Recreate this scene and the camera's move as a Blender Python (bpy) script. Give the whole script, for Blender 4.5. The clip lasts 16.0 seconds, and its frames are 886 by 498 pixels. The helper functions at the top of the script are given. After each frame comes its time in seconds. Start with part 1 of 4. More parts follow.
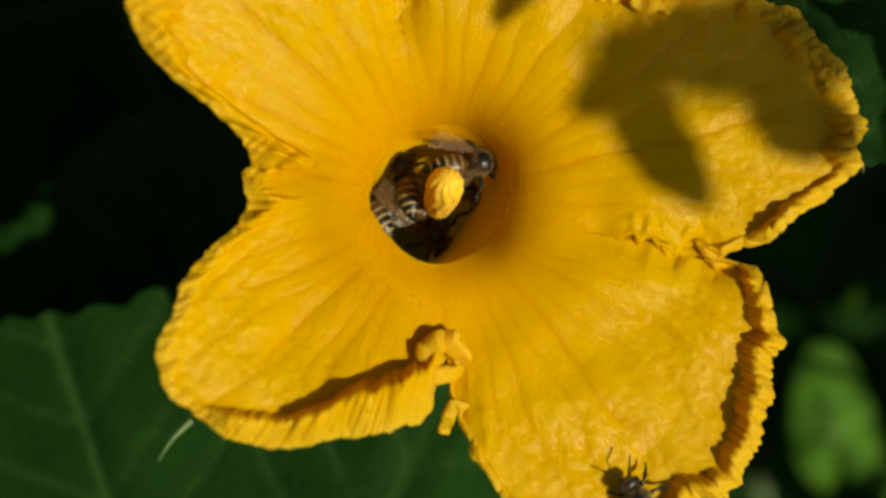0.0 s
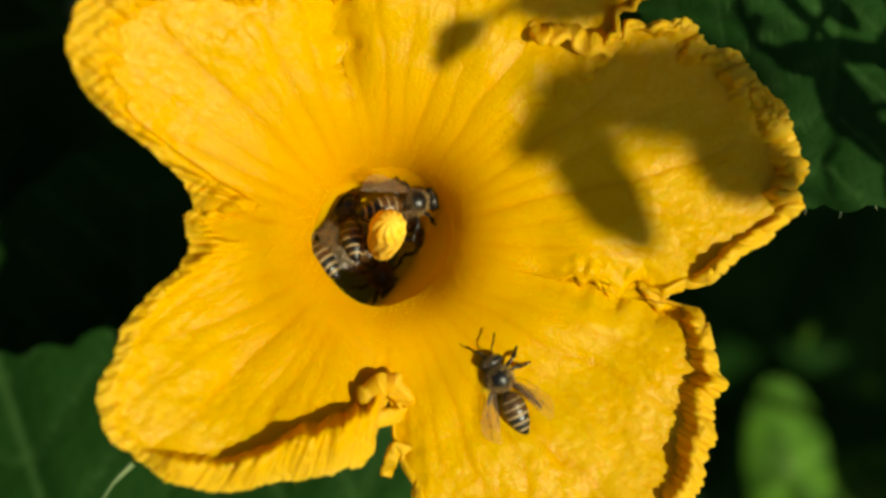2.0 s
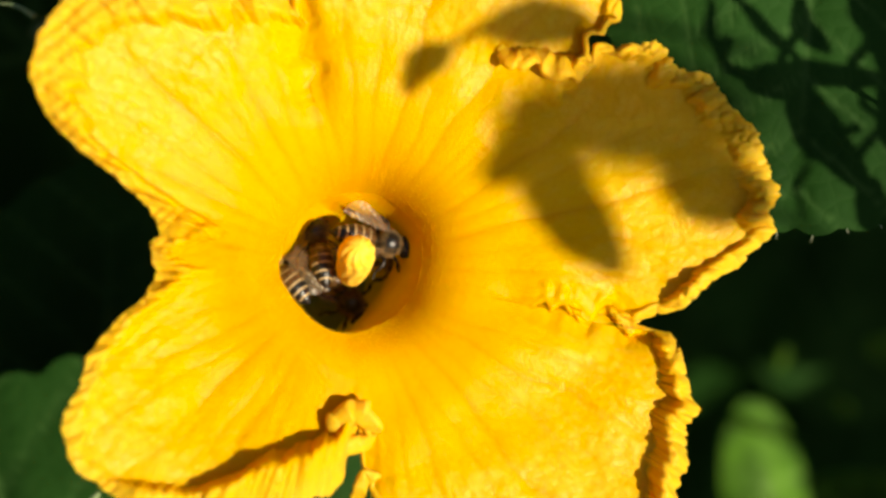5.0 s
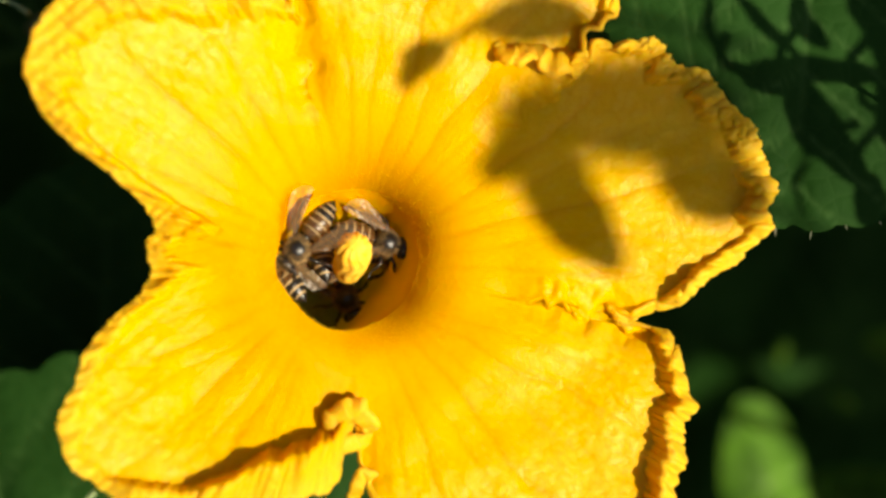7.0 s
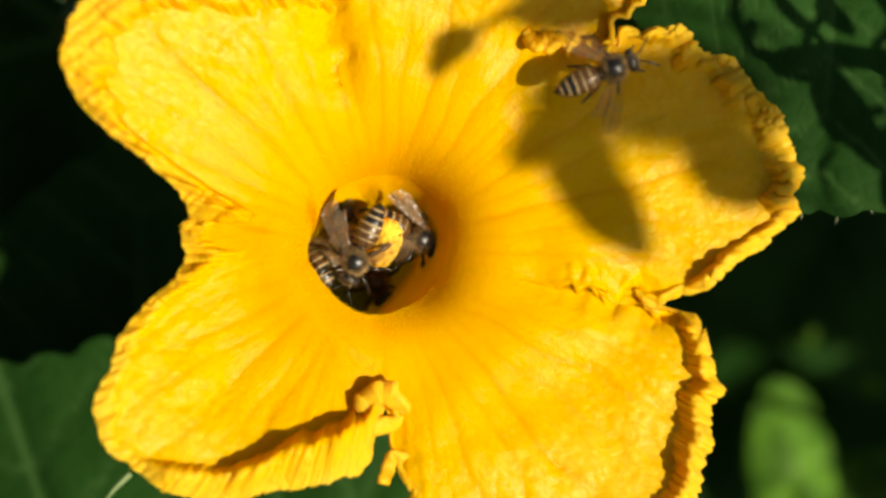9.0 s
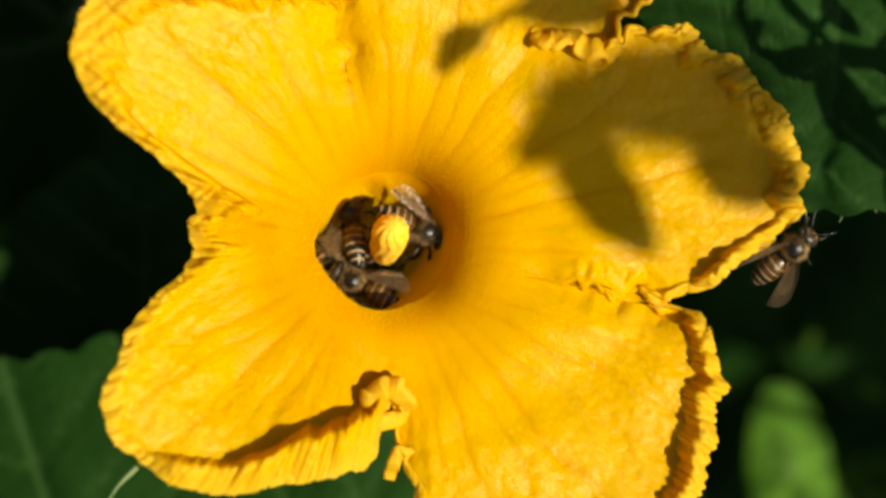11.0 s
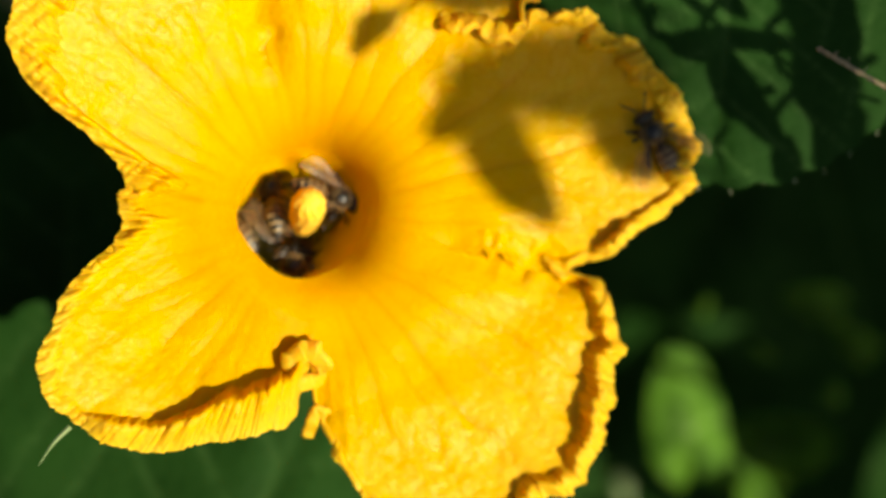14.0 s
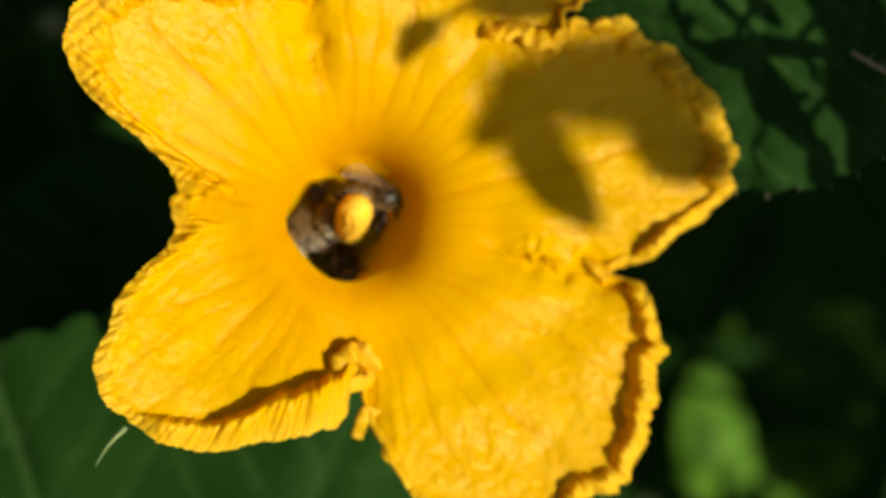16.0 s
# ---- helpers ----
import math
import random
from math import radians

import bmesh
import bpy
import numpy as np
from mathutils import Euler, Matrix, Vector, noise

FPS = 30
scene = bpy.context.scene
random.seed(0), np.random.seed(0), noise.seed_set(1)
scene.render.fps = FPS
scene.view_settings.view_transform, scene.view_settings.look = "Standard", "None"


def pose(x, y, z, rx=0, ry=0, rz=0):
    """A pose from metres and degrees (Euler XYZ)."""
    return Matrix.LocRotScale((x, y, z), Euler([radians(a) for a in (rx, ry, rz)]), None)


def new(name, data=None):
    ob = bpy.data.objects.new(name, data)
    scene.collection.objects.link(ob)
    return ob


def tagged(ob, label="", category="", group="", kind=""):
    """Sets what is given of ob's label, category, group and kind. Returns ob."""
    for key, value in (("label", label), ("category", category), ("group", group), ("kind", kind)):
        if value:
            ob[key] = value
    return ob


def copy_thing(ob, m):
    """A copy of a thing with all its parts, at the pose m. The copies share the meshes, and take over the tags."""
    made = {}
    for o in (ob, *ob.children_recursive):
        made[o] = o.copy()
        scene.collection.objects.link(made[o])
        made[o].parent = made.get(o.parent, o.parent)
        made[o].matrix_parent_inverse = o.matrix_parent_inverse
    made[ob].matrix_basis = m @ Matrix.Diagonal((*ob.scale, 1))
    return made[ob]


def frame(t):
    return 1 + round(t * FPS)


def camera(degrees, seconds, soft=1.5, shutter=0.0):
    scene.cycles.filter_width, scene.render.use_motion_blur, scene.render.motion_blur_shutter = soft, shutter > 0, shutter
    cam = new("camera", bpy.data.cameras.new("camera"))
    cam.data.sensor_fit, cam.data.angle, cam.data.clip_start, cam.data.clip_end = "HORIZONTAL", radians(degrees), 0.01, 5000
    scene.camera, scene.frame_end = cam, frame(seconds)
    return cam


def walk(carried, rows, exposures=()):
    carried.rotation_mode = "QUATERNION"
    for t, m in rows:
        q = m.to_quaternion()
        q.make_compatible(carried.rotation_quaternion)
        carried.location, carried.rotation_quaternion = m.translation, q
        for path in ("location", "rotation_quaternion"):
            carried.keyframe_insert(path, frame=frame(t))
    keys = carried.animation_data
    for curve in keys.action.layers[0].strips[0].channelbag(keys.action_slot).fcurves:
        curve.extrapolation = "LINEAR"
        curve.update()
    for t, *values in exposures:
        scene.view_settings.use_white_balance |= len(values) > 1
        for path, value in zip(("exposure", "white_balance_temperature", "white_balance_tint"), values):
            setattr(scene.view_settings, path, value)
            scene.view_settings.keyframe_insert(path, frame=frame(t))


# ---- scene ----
# The blossom's own frame: origin in the throat, x to its side, y up its back, z out of its face.
PITCH = radians(65)
FACE = Matrix(((1, 0, 0, 0), (0, math.sin(PITCH), -math.cos(PITCH), 0), (0, math.cos(PITCH), math.sin(PITCH), 0.45), (0, 0, 0, 1)))
MM = 0.001


def spot(x, y, z, head=0, pitch=0, roll=0):
    """A pose in the blossom's frame, in millimetres; head turns about its axis, pitch lifts the nose."""
    turn = Euler((radians(roll), radians(-pitch), radians(head))).to_matrix().to_4x4()
    return FACE @ Matrix.Translation((x * MM, y * MM, z * MM)) @ turn


cam = camera(21, 16.0, soft=2.9, shutter=0.12)
cam.data.dof.use_dof = True
cam.data.dof.focus_distance = 0.326
cam.data.dof.aperture_fstop = 9.3
# seconds, place in mm and turn in degrees, in the blossom's frame
PATH = (
    (0, 3.98, -4.36, 319.26, -0.354, 0.667, 0.169),
    (0.5, 4.68, -3.40, 319.46, -0.446, 0.614, 0.164),
    (1, 6.32, -3.90, 319.68, 0.040, 0.386, -0.187),
    (1.5, 7.61, -1.57, 319.56, 0.394, 0.076, -0.010),
    (2, 8.83, -1.67, 319.66, 0.185, 0.151, 0.110),
    (2.5, 9.40, -1.46, 318.97, -0.022, 0.059, 0.026),
    (3, 9.48, -0.74, 318.67, 0.004, -0.048, -0.188),
    (3.5, 10.08, -0.07, 318.05, 0.000, 0.000, 0.000),
    (4, 11.11, 0.09, 317.75, 0.280, -0.134, -0.144),
    (6.5, 9.82, -1.98, 317.06, 0.721, -0.303, -0.176),
    (7, 11.20, 0.01, 316.07, 0.437, -0.238, -0.231),
    (7.5, 14.00, 1.48, 316.94, 0.258, 0.083, -0.358),
    (8, 13.65, 2.97, 317.25, 0.174, 0.354, -0.311),
    (8.5, 12.75, 1.69, 318.64, 0.080, 0.608, -0.082),
    (9, 11.61, 0.01, 320.24, 0.075, 0.550, -0.259),
    (11.5, 9.31, -2.52, 321.51, 0.510, 0.149, 0.086),
    (12, 9.88, 0.73, 327.58, 0.528, -0.122, -0.024),
    (12.5, 11.94, -0.22, 334.99, 0.224, -0.619, -0.692),
    (13, 10.02, -0.82, 339.40, 0.202, -0.723, -0.542),
    (13.5, 9.35, -0.46, 342.25, 0.336, -0.840, -0.485),
    (14, 8.24, -2.01, 342.00, -0.355, -1.941, -0.096),
    (14.5, 5.35, -4.65, 344.51, -0.374, -2.095, -0.220),
    (15, 2.89, -6.88, 346.17, 0.206, -2.097, -0.556),
    (15.5, 1.29, -9.63, 346.79, 0.718, -2.023, -0.756),
    (16, 0.35, -11.65, 348.71, 1.332, -2.095, -0.640),
)
WARM = (7700, 3)
EXPOSURES = [(t, e, WARM[0], float(np.interp(t, (0, 2, 3, 4.2, 6.5, 8, 11, 11.6, 12.5, 15, 16), (-7, -6, -3, 5, 9, 5, 4, 0, 4, 4, 1)))) for t, e in ((0, -0.29), (2.0, 0.02), (3.0, 0.14), (3.5, 0.24), (4.2, 0.44), (7, 0.66), (9, 0.51), (12, 0.26), (12.5, 0.50), (13, 0.58), (14.5, 0.54), (15, 0.36), (16, 0.20))]
walk(cam, [(t, FACE @ pose(x * MM, y * MM, z * MM, a, b, c)) for t, x, y, z, a, b, c in PATH], EXPOSURES)

# ---- light ----
SUN = Vector((0.62, -0.22, 0.75)).normalized()
sun_way = FACE.to_3x3() @ SUN
sun = new("sun", bpy.data.lights.new("sun", "SUN"))
sun.data.energy, sun.data.angle, sun.data.color = 5.0, radians(0.53), (1.0, 0.94, 0.82)
sun.matrix_world = Matrix.Translation((0, 0, 3)) @ sun_way.to_track_quat("Z", "Y").to_matrix().to_4x4()
world = bpy.data.worlds.new("sky")
scene.world = world
world.use_nodes = True
sky = world.node_tree.nodes.new("ShaderNodeTexSky")
sky.sky_type, sky.sun_disc = "NISHITA", False
sky.sun_elevation = math.asin(sun_way.z)
sky.sun_rotation = math.atan2(sun_way.x, sun_way.y)
world.node_tree.links.new(sky.outputs[0], world.node_tree.nodes["Background"].inputs[0])
world.node_tree.nodes["Background"].inputs[1].default_value = 0.058


# ---- materials ----
class Nodes:
    """A small hand for node materials."""

    def __init__(self, name):
        self.mat = bpy.data.materials.new(name)
        self.mat.use_nodes = True
        self.tree = self.mat.node_tree
        self.tree.nodes.clear()
        self.out = self.tree.nodes.new("ShaderNodeOutputMaterial")

    def add(self, kind, inputs=None, **props):
        node = self.tree.nodes.new(kind)
        if "operation" in props:
            node.operation = props["operation"]
        if "data_type" in props:
            node.data_type, node.blend_type = props["data_type"], props["blend_type"]
        if "feature" in props:
            node.feature = props["feature"]
        if "attribute_name" in props:
            node.attribute_name = props["attribute_name"]
        if "uv_map" in props:
            node.uv_map = props["uv_map"]
        for k, v in (inputs or {}).items():
            if isinstance(v, bpy.types.NodeSocket):
                self.tree.links.new(v, node.inputs[k])
            else:
                node.inputs[k].default_value = v
        return node

    def ramp(self, fac, stops):
        node = self.add("ShaderNodeValToRGB", {0: fac})
        el = node.color_ramp.elements
        while len(el) < len(stops):
            el.new(0.5)
        for e, (p, c) in zip(el, stops):
            e.position, e.color = p, (*c, 1) if len(c) == 3 else c
        return node.outputs[0]

    def math(self, op, a, b=0.0, c=0.0):
        return self.add("ShaderNodeMath", {0: a, 1: b, 2: c}, operation=op).outputs[0]

    def mix(self, fac, a, b, blend="MIX"):
        return self.add("ShaderNodeMix", {0: fac, 6: a, 7: b}, data_type="RGBA", blend_type=blend).outputs[2]

    def noise(self, vec, scale, detail=3.0, rough=0.5):
        return self.add("ShaderNodeTexNoise", {"Vector": vec, "Scale": scale, "Detail": detail, "Roughness": rough}).outputs[0]

    def bump(self, height, strength, distance, normal=None):
        ins = {"Height": height, "Strength": strength, "Distance": distance}
        if normal is not None:
            ins["Normal"] = normal
        return self.add("ShaderNodeBump", ins).outputs[0]

    def finish(self, shader):
        self.tree.links.new(shader, self.out.inputs[0])
        return self.mat


def rgb(r, g, b):
    return (r, g, b, 1.0)


def petal_material():
    n = Nodes("petal")
    uv = n.add("ShaderNodeUVMap", uv_map="flow").outputs[0]
    sep = n.add("ShaderNodeSeparateXYZ", {0: uv})
    co = n.add("ShaderNodeTexCoord").outputs["Object"]
    streak = n.noise(n.add("ShaderNodeMapping", {0: uv, 3: (34, 2.0, 1)}).outputs[0], 1.0, 3)
    blotch = n.noise(co, 140.0, 4)
    grain = n.add("ShaderNodeTexVoronoi", {"Vector": co, "Scale": 2300.0}).outputs["Distance"]
    warped = n.add("ShaderNodeMapping", {0: uv, 3: (62, 26, 1)}).outputs[0]
    warped = n.add("ShaderNodeVectorMath", {0: warped, 1: n.add("ShaderNodeTexNoise", {"Vector": co, "Scale": 260.0, "Detail": 2.0}).outputs["Color"]}, operation="ADD").outputs[0]
    pillow = n.add("ShaderNodeTexVoronoi", {"Vector": warped, "Scale": 1.0}).outputs["Distance"]
    crumple = n.noise(co, 900.0, 3, 0.6)
    far = n.ramp(sep.outputs[1], ((0.32, (0.0, 0.0, 0.0)), (0.72, (1, 1, 1))))
    # lowest stops: yellow throat wall, tinted also for its sunlit brightness
    base = n.ramp(sep.outputs[1], ((0.05, (0.62, 0.42, 0.03)), (0.13, (0.90, 0.48, 0.0)), (0.2, (0.90, 0.40, 0.0)), (0.34, (0.92, 0.465, 0.0)), (0.6, (0.94, 0.52, 0.0)), (1.0, (0.94, 0.508, 0.012))))
    base = n.mix(n.math("MULTIPLY", n.ramp(streak, ((0.42, (0, 0, 0)), (0.72, (1, 1, 1)))), 0.16), base, rgb(0.90, 0.38, 0.0))
    # pale mottling and blister crests: highlights mixed into the base colour
    base = n.mix(n.math("MULTIPLY", n.math("MULTIPLY", n.ramp(blotch, ((0.42, (0, 0, 0)), (0.72, (1, 1, 1)))), far), 0.5), base, rgb(0.95, 0.585, 0.04))
    base = n.mix(n.math("MULTIPLY", n.math("MULTIPLY", n.ramp(pillow, ((0.1, (1, 1, 1)), (0.55, (0, 0, 0)))), far), 0.35), base, rgb(0.96, 0.615, 0.07))
    pits = n.add("ShaderNodeTexVoronoi", {"Vector": co, "Scale": 1250.0}).outputs["Distance"]
    base = n.mix(n.math("MULTIPLY", n.math("MULTIPLY", n.ramp(pits, ((0.5, (0, 0, 0)), (0.8, (1, 1, 1)))), far), 0.35), base, rgb(0.86, 0.40, 0.0))
    vein = n.add("ShaderNodeAttribute", attribute_name="vein").outputs["Fac"]
    base = n.mix(n.math("MULTIPLY", vein, n.math("MULTIPLY_ADD", blotch, 0.5, 0.12)), base, rgb(0.72, 0.20, 0.002))
    rim = n.add("ShaderNodeAttribute", attribute_name="rim").outputs["Fac"]
    base = n.mix(n.math("MULTIPLY", rim, n.math("MULTIPLY_ADD", blotch, 0.6, 0.2)), base, rgb(0.95, 0.61, 0.07))
    h = n.math("MULTIPLY", n.math("SUBTRACT", 1.0, n.math("MULTIPLY", pillow, pillow)), n.math("MULTIPLY_ADD", far, 0.85, 0.08))
    h = n.math("ADD", h, n.math("MULTIPLY", crumple, n.math("MULTIPLY_ADD", far, 0.5, 0.12)))
    normal = n.bump(h, 0.3, 0.00035)
    normal = n.bump(grain, 0.16, 0.0002, normal)
    skin = n.add("ShaderNodeBsdfPrincipled", {"Base Color": base, "Roughness": n.math("MULTIPLY_ADD", blotch, 0.25, 0.28), "Specular IOR Level": n.math("MULTIPLY_ADD", far, 0.12, 0.03), "Normal": normal, "Subsurface Weight": 0.3, "Subsurface Radius": (1.0, 0.45, 0.05), "Subsurface Scale": 0.002})
    glow = n.add("ShaderNodeBsdfTranslucent", {0: n.mix(1.0, base, rgb(0.95, 0.95, 0.1), "MULTIPLY"), "Normal": normal})
    return n.finish(n.add("ShaderNodeMixShader", {0: 0.40, 1: skin.outputs[0], 2: glow.outputs[0]}).outputs[0])


def leaf_material(name, dark, light, rib, gloss=0.42, patchy=45.0):
    n = Nodes(name)
    co = n.add("ShaderNodeTexCoord").outputs["Object"]
    vein = n.add("ShaderNodeAttribute", attribute_name="vein").outputs["Fac"]
    patch = n.noise(co, patchy, 5)
    pores = n.noise(co, 900.0, 3)
    net = n.add("ShaderNodeTexVoronoi", {"Vector": co, "Scale": 330.0}, feature="DISTANCE_TO_EDGE").outputs[0]
    col = n.mix(n.ramp(patch, ((0.35, (0, 0, 0)), (0.68, (1, 1, 1)))), dark, light)
    col = n.mix(n.math("MULTIPLY", n.ramp(net, ((0.0, (1, 1, 1)), (0.09, (0, 0, 0)))), 0.06), col, rib)
    col = n.mix(n.math("MULTIPLY", vein, 0.6), col, rib)
    h = n.math("ADD", n.math("MULTIPLY", n.ramp(net, ((0.0, (0, 0, 0)), (0.3, (1, 1, 1)))), 0.35), n.math("MULTIPLY", pores, 0.35))
    normal = n.bump(h, 0.4, 0.0006)
    skin = n.add("ShaderNodeBsdfPrincipled", {"Base Color": col, "Roughness": n.math("MULTIPLY_ADD", pores, 0.2, gloss), "Specular IOR Level": 0.04, "Normal": normal})
    glow = n.add("ShaderNodeBsdfTranslucent", {0: n.mix(1.0, col, rgb(1.0, 1.0, 0.25), "MULTIPLY"), "Normal": normal})
    return n.finish(n.add("ShaderNodeMixShader", {0: 0.12, 1: skin.outputs[0], 2: glow.outputs[0]}).outputs[0])


def mottled(name, a, b, scale, rough, bump=0.0003, spec=0.5, metal=0.0, strength=0.5, through_light=0.0):
    """Two colours mixed by a two-scale noise, with fine relief."""
    n = Nodes(name)
    co = n.add("ShaderNodeTexCoord").outputs["Object"]
    big, small = n.noise(co, scale, 4), n.noise(co, scale * 9, 3)
    col = n.mix(n.ramp(n.math("MULTIPLY_ADD", small, 0.35, n.math("MULTIPLY", big, 0.75)), ((0.38, (0, 0, 0)), (0.7, (1, 1, 1)))), rgb(*a), rgb(*b))
    normal = n.bump(n.math("ADD", big, n.math("MULTIPLY", small, 0.6)), strength, bump)
    skin = n.add("ShaderNodeBsdfPrincipled", {"Base Color": col, "Roughness": n.math("MULTIPLY_ADD", small, 0.25, rough - 0.1), "Specular IOR Level": spec, "Metallic": metal, "Normal": normal}).outputs[0]
    if through_light:
        glow = n.add("ShaderNodeBsdfTranslucent", {0: col})
        skin = n.add("ShaderNodeMixShader", {0: through_light, 1: skin, 2: glow.outputs[0]}).outputs[0]
    return n.finish(skin)


def wing_material():
    n = Nodes("wing_membrane")
    co = n.add("ShaderNodeTexCoord").outputs["Object"]
    tint = n.ramp(n.noise(co, 500.0, 3), ((0.3, (0.30, 0.19, 0.10)), (0.75, (0.50, 0.37, 0.24))))
    film = n.add("ShaderNodeBsdfPrincipled", {"Base Color": tint, "Roughness": 0.26, "Specular IOR Level": 0.7, "Normal": n.bump(n.noise(co, 900.0, 2), 0.5, 0.0003)})
    clear = n.add("ShaderNodeBsdfTransparent", {0: rgb(0.96, 0.90, 0.78)})
    return n.finish(n.add("ShaderNodeMixShader", {0: 0.13, 1: clear.outputs[0], 2: film.outputs[0]}).outputs[0])


PETAL = petal_material()
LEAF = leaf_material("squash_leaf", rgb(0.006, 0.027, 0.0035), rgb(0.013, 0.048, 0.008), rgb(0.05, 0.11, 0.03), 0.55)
# the young leaves' strong pale patches put highlights into their colour
LEAF_LIGHT = leaf_material("young_leaf", rgb(0.009, 0.042, 0.002), rgb(0.09, 0.22, 0.02), rgb(0.18, 0.28, 0.10), 0.5, 130.0)
THIN = mottled("thin_green_leaf", (0.06, 0.14, 0.012), (0.12, 0.22, 0.03), 120, 0.5, spec=0.2, through_light=0.5)
STEM = mottled("stem_green", (0.10, 0.17, 0.05), (0.26, 0.34, 0.16), 300, 0.5, through_light=0.1)
ANTHER = mottled("pollen_column", (0.86, 0.42, 0.01), (0.94, 0.60, 0.08), 900, 0.75, 0.0003, 0.2)
SOIL = mottled("soil", (0.018, 0.013, 0.009), (0.06, 0.045, 0.03), 9, 0.95, 0.01, 0.2)
HAIR = mottled("petal_hair", (0.88, 0.50, 0.01), (0.94, 0.62, 0.05), 800, 0.4, spec=0.25, through_light=0.3)
HAIR_PALE = mottled("pale_bristle", (0.35, 0.40, 0.22), (0.55, 0.58, 0.38), 800, 0.5)
CHITIN = mottled("black_chitin", (0.004, 0.0035, 0.0035), (0.014, 0.011, 0.009), 900, 0.3, 0.0001)
EYE = mottled("compound_eye", (0.006, 0.005, 0.005), (0.016, 0.012, 0.011), 4000, 0.42, 0.00004, 0.3)
BROWN = mottled("brown_chitin", (0.035, 0.015, 0.004), (0.11, 0.05, 0.014), 900, 0.26, 0.0001)
BAND = mottled("pale_band", (0.21, 0.135, 0.055), (0.36, 0.26, 0.13), 1500, 0.6, 0.0001)
FUZZ = mottled("tan_fuzz", (0.20, 0.11, 0.035), (0.38, 0.24, 0.09), 1200, 0.7)
WING = wing_material()
WING_VEIN = mottled("wing_vein", (0.05, 0.025, 0.012), (0.10, 0.05, 0.02), 800, 0.4)
TWIG = mottled("dry_twig", (0.14, 0.10, 0.06), (0.30, 0.23, 0.15), 400, 0.8)


# ---- mesh helpers ----
def mesh_object(name, verts, faces, material, parent=None, label="", smooth=True):
    me = bpy.data.meshes.new(name)
    me.from_pydata([tuple(v) for v in verts], [], faces)
    for m in material if isinstance(material, (list, tuple)) else [material]:
        me.materials.append(m)
    if smooth:
        me.shade_smooth()
    ob = new(name, me)
    if parent:
        ob.parent = parent
    return tagged(ob, label)


def grid_faces(rows, cols, wrap=False):
    out = []
    for i in range(rows - 1):
        for j in range(cols - (0 if wrap else 1)):
            k = (j + 1) % cols
            out.append((i * cols + j, i * cols + k, (i + 1) * cols + k, (i + 1) * cols + j))
    return out


def tube(points, radii, sides=8):
    """Vertices and faces of a closed tapered tube along points."""
    pts = [Vector(p) for p in points]
    verts, faces = [], []
    side = None
    for i, p in enumerate(pts):
        d = (pts[min(i + 1, len(pts) - 1)] - pts[max(i - 1, 0)]).normalized()
        if side is None:
            side = d.orthogonal().normalized()
        side = (side - d * side.dot(d)).normalized()
        up = d.cross(side)
        for k in range(sides):
            a = 2 * math.pi * k / sides
            verts.append(p + (side * math.cos(a) + up * math.sin(a)) * radii[i])
    faces = grid_faces(len(pts), sides, True)
    faces.append(tuple(range(sides))[::-1])
    faces.append(tuple(range((len(pts) - 1) * sides, len(pts) * sides)))
    return verts, faces


def bend(points, steps):
    """A smooth curve through points (Catmull-Rom)."""
    p = [Vector(q) for q in points]
    p = [2 * p[0] - p[1], *p, 2 * p[-1] - p[-2]]
    out = []
    for i in range(1, len(p) - 2):
        for k in range(steps):
            t = k / steps
            a, b, c, d = p[i - 1], p[i], p[i + 1], p[i + 2]
            out.append(0.5 * ((2 * b) + (c - a) * t + (2 * a - 5 * b + 4 * c - d) * t * t + (3 * b - a - 3 * c + d) * t ** 3))
    return [*out, p[-2]]


LATTICE = np.random.RandomState(7).rand(256, 256)


def wave_noise(x, y):
    """Smooth noise between -1 and 1 on arrays."""
    x, y = np.broadcast_arrays(np.asarray(x, float), np.asarray(y, float))
    i, j = np.floor(x).astype(int), np.floor(y).astype(int)
    u, v = x - i, y - j
    u, v = u * u * (3 - 2 * u), v * v * (3 - 2 * v)
    g = lambda a, b: LATTICE[a % 256, b % 256]
    return 2 * ((g(i, j) * (1 - u) + g(i + 1, j) * u) * (1 - v) + (g(i, j + 1) * (1 - u) + g(i + 1, j + 1) * u) * v) - 1


def step(a, b, x):
    t = np.clip((x - a) / (b - a), 0, 1)
    return t * t * (3 - 2 * t)


# ---- the blossom ----
# lobe by lobe: where it begins and ends round the throat (degrees) and how far it reaches (mm), at even steps
LOBE_LOW = (-190.7, -87.6, (25.7, 26.3, 26.2, 26.2, 26.3, 26.5, 27.3, 29.1, 32.0, 34.8, 37.0, 37.6, 39.3, 42.0, 43.8, 44.7, 44.7, 44.5, 44.2, 43.6, 43.8, 42.7, 41.3, 40.5, 39.2, 37.8, 35.9, 34.7, 33.9, 33.1, 32.2, 31.0, 30.1, 30.1, 28.0, 22.0, 19.6))
LOBE_BROAD = (-87.6, -11.0, (19.6, 30.0, 33.4, 35.7, 39.4, 42.6, 44.7, 46.4, 48.0, 49.2, 50.3, 51.5, 52.1, 52.2, 52.3, 52.5, 52.7, 52.9, 53.2, 54.0, 54.3, 54.8, 54.2, 53.4, 53.1, 51.8, 51.5, 51.3, 50.0, 49.0, 49.2, 49.2, 47.0, 46.0, 45.4, 44.6, 43.6))
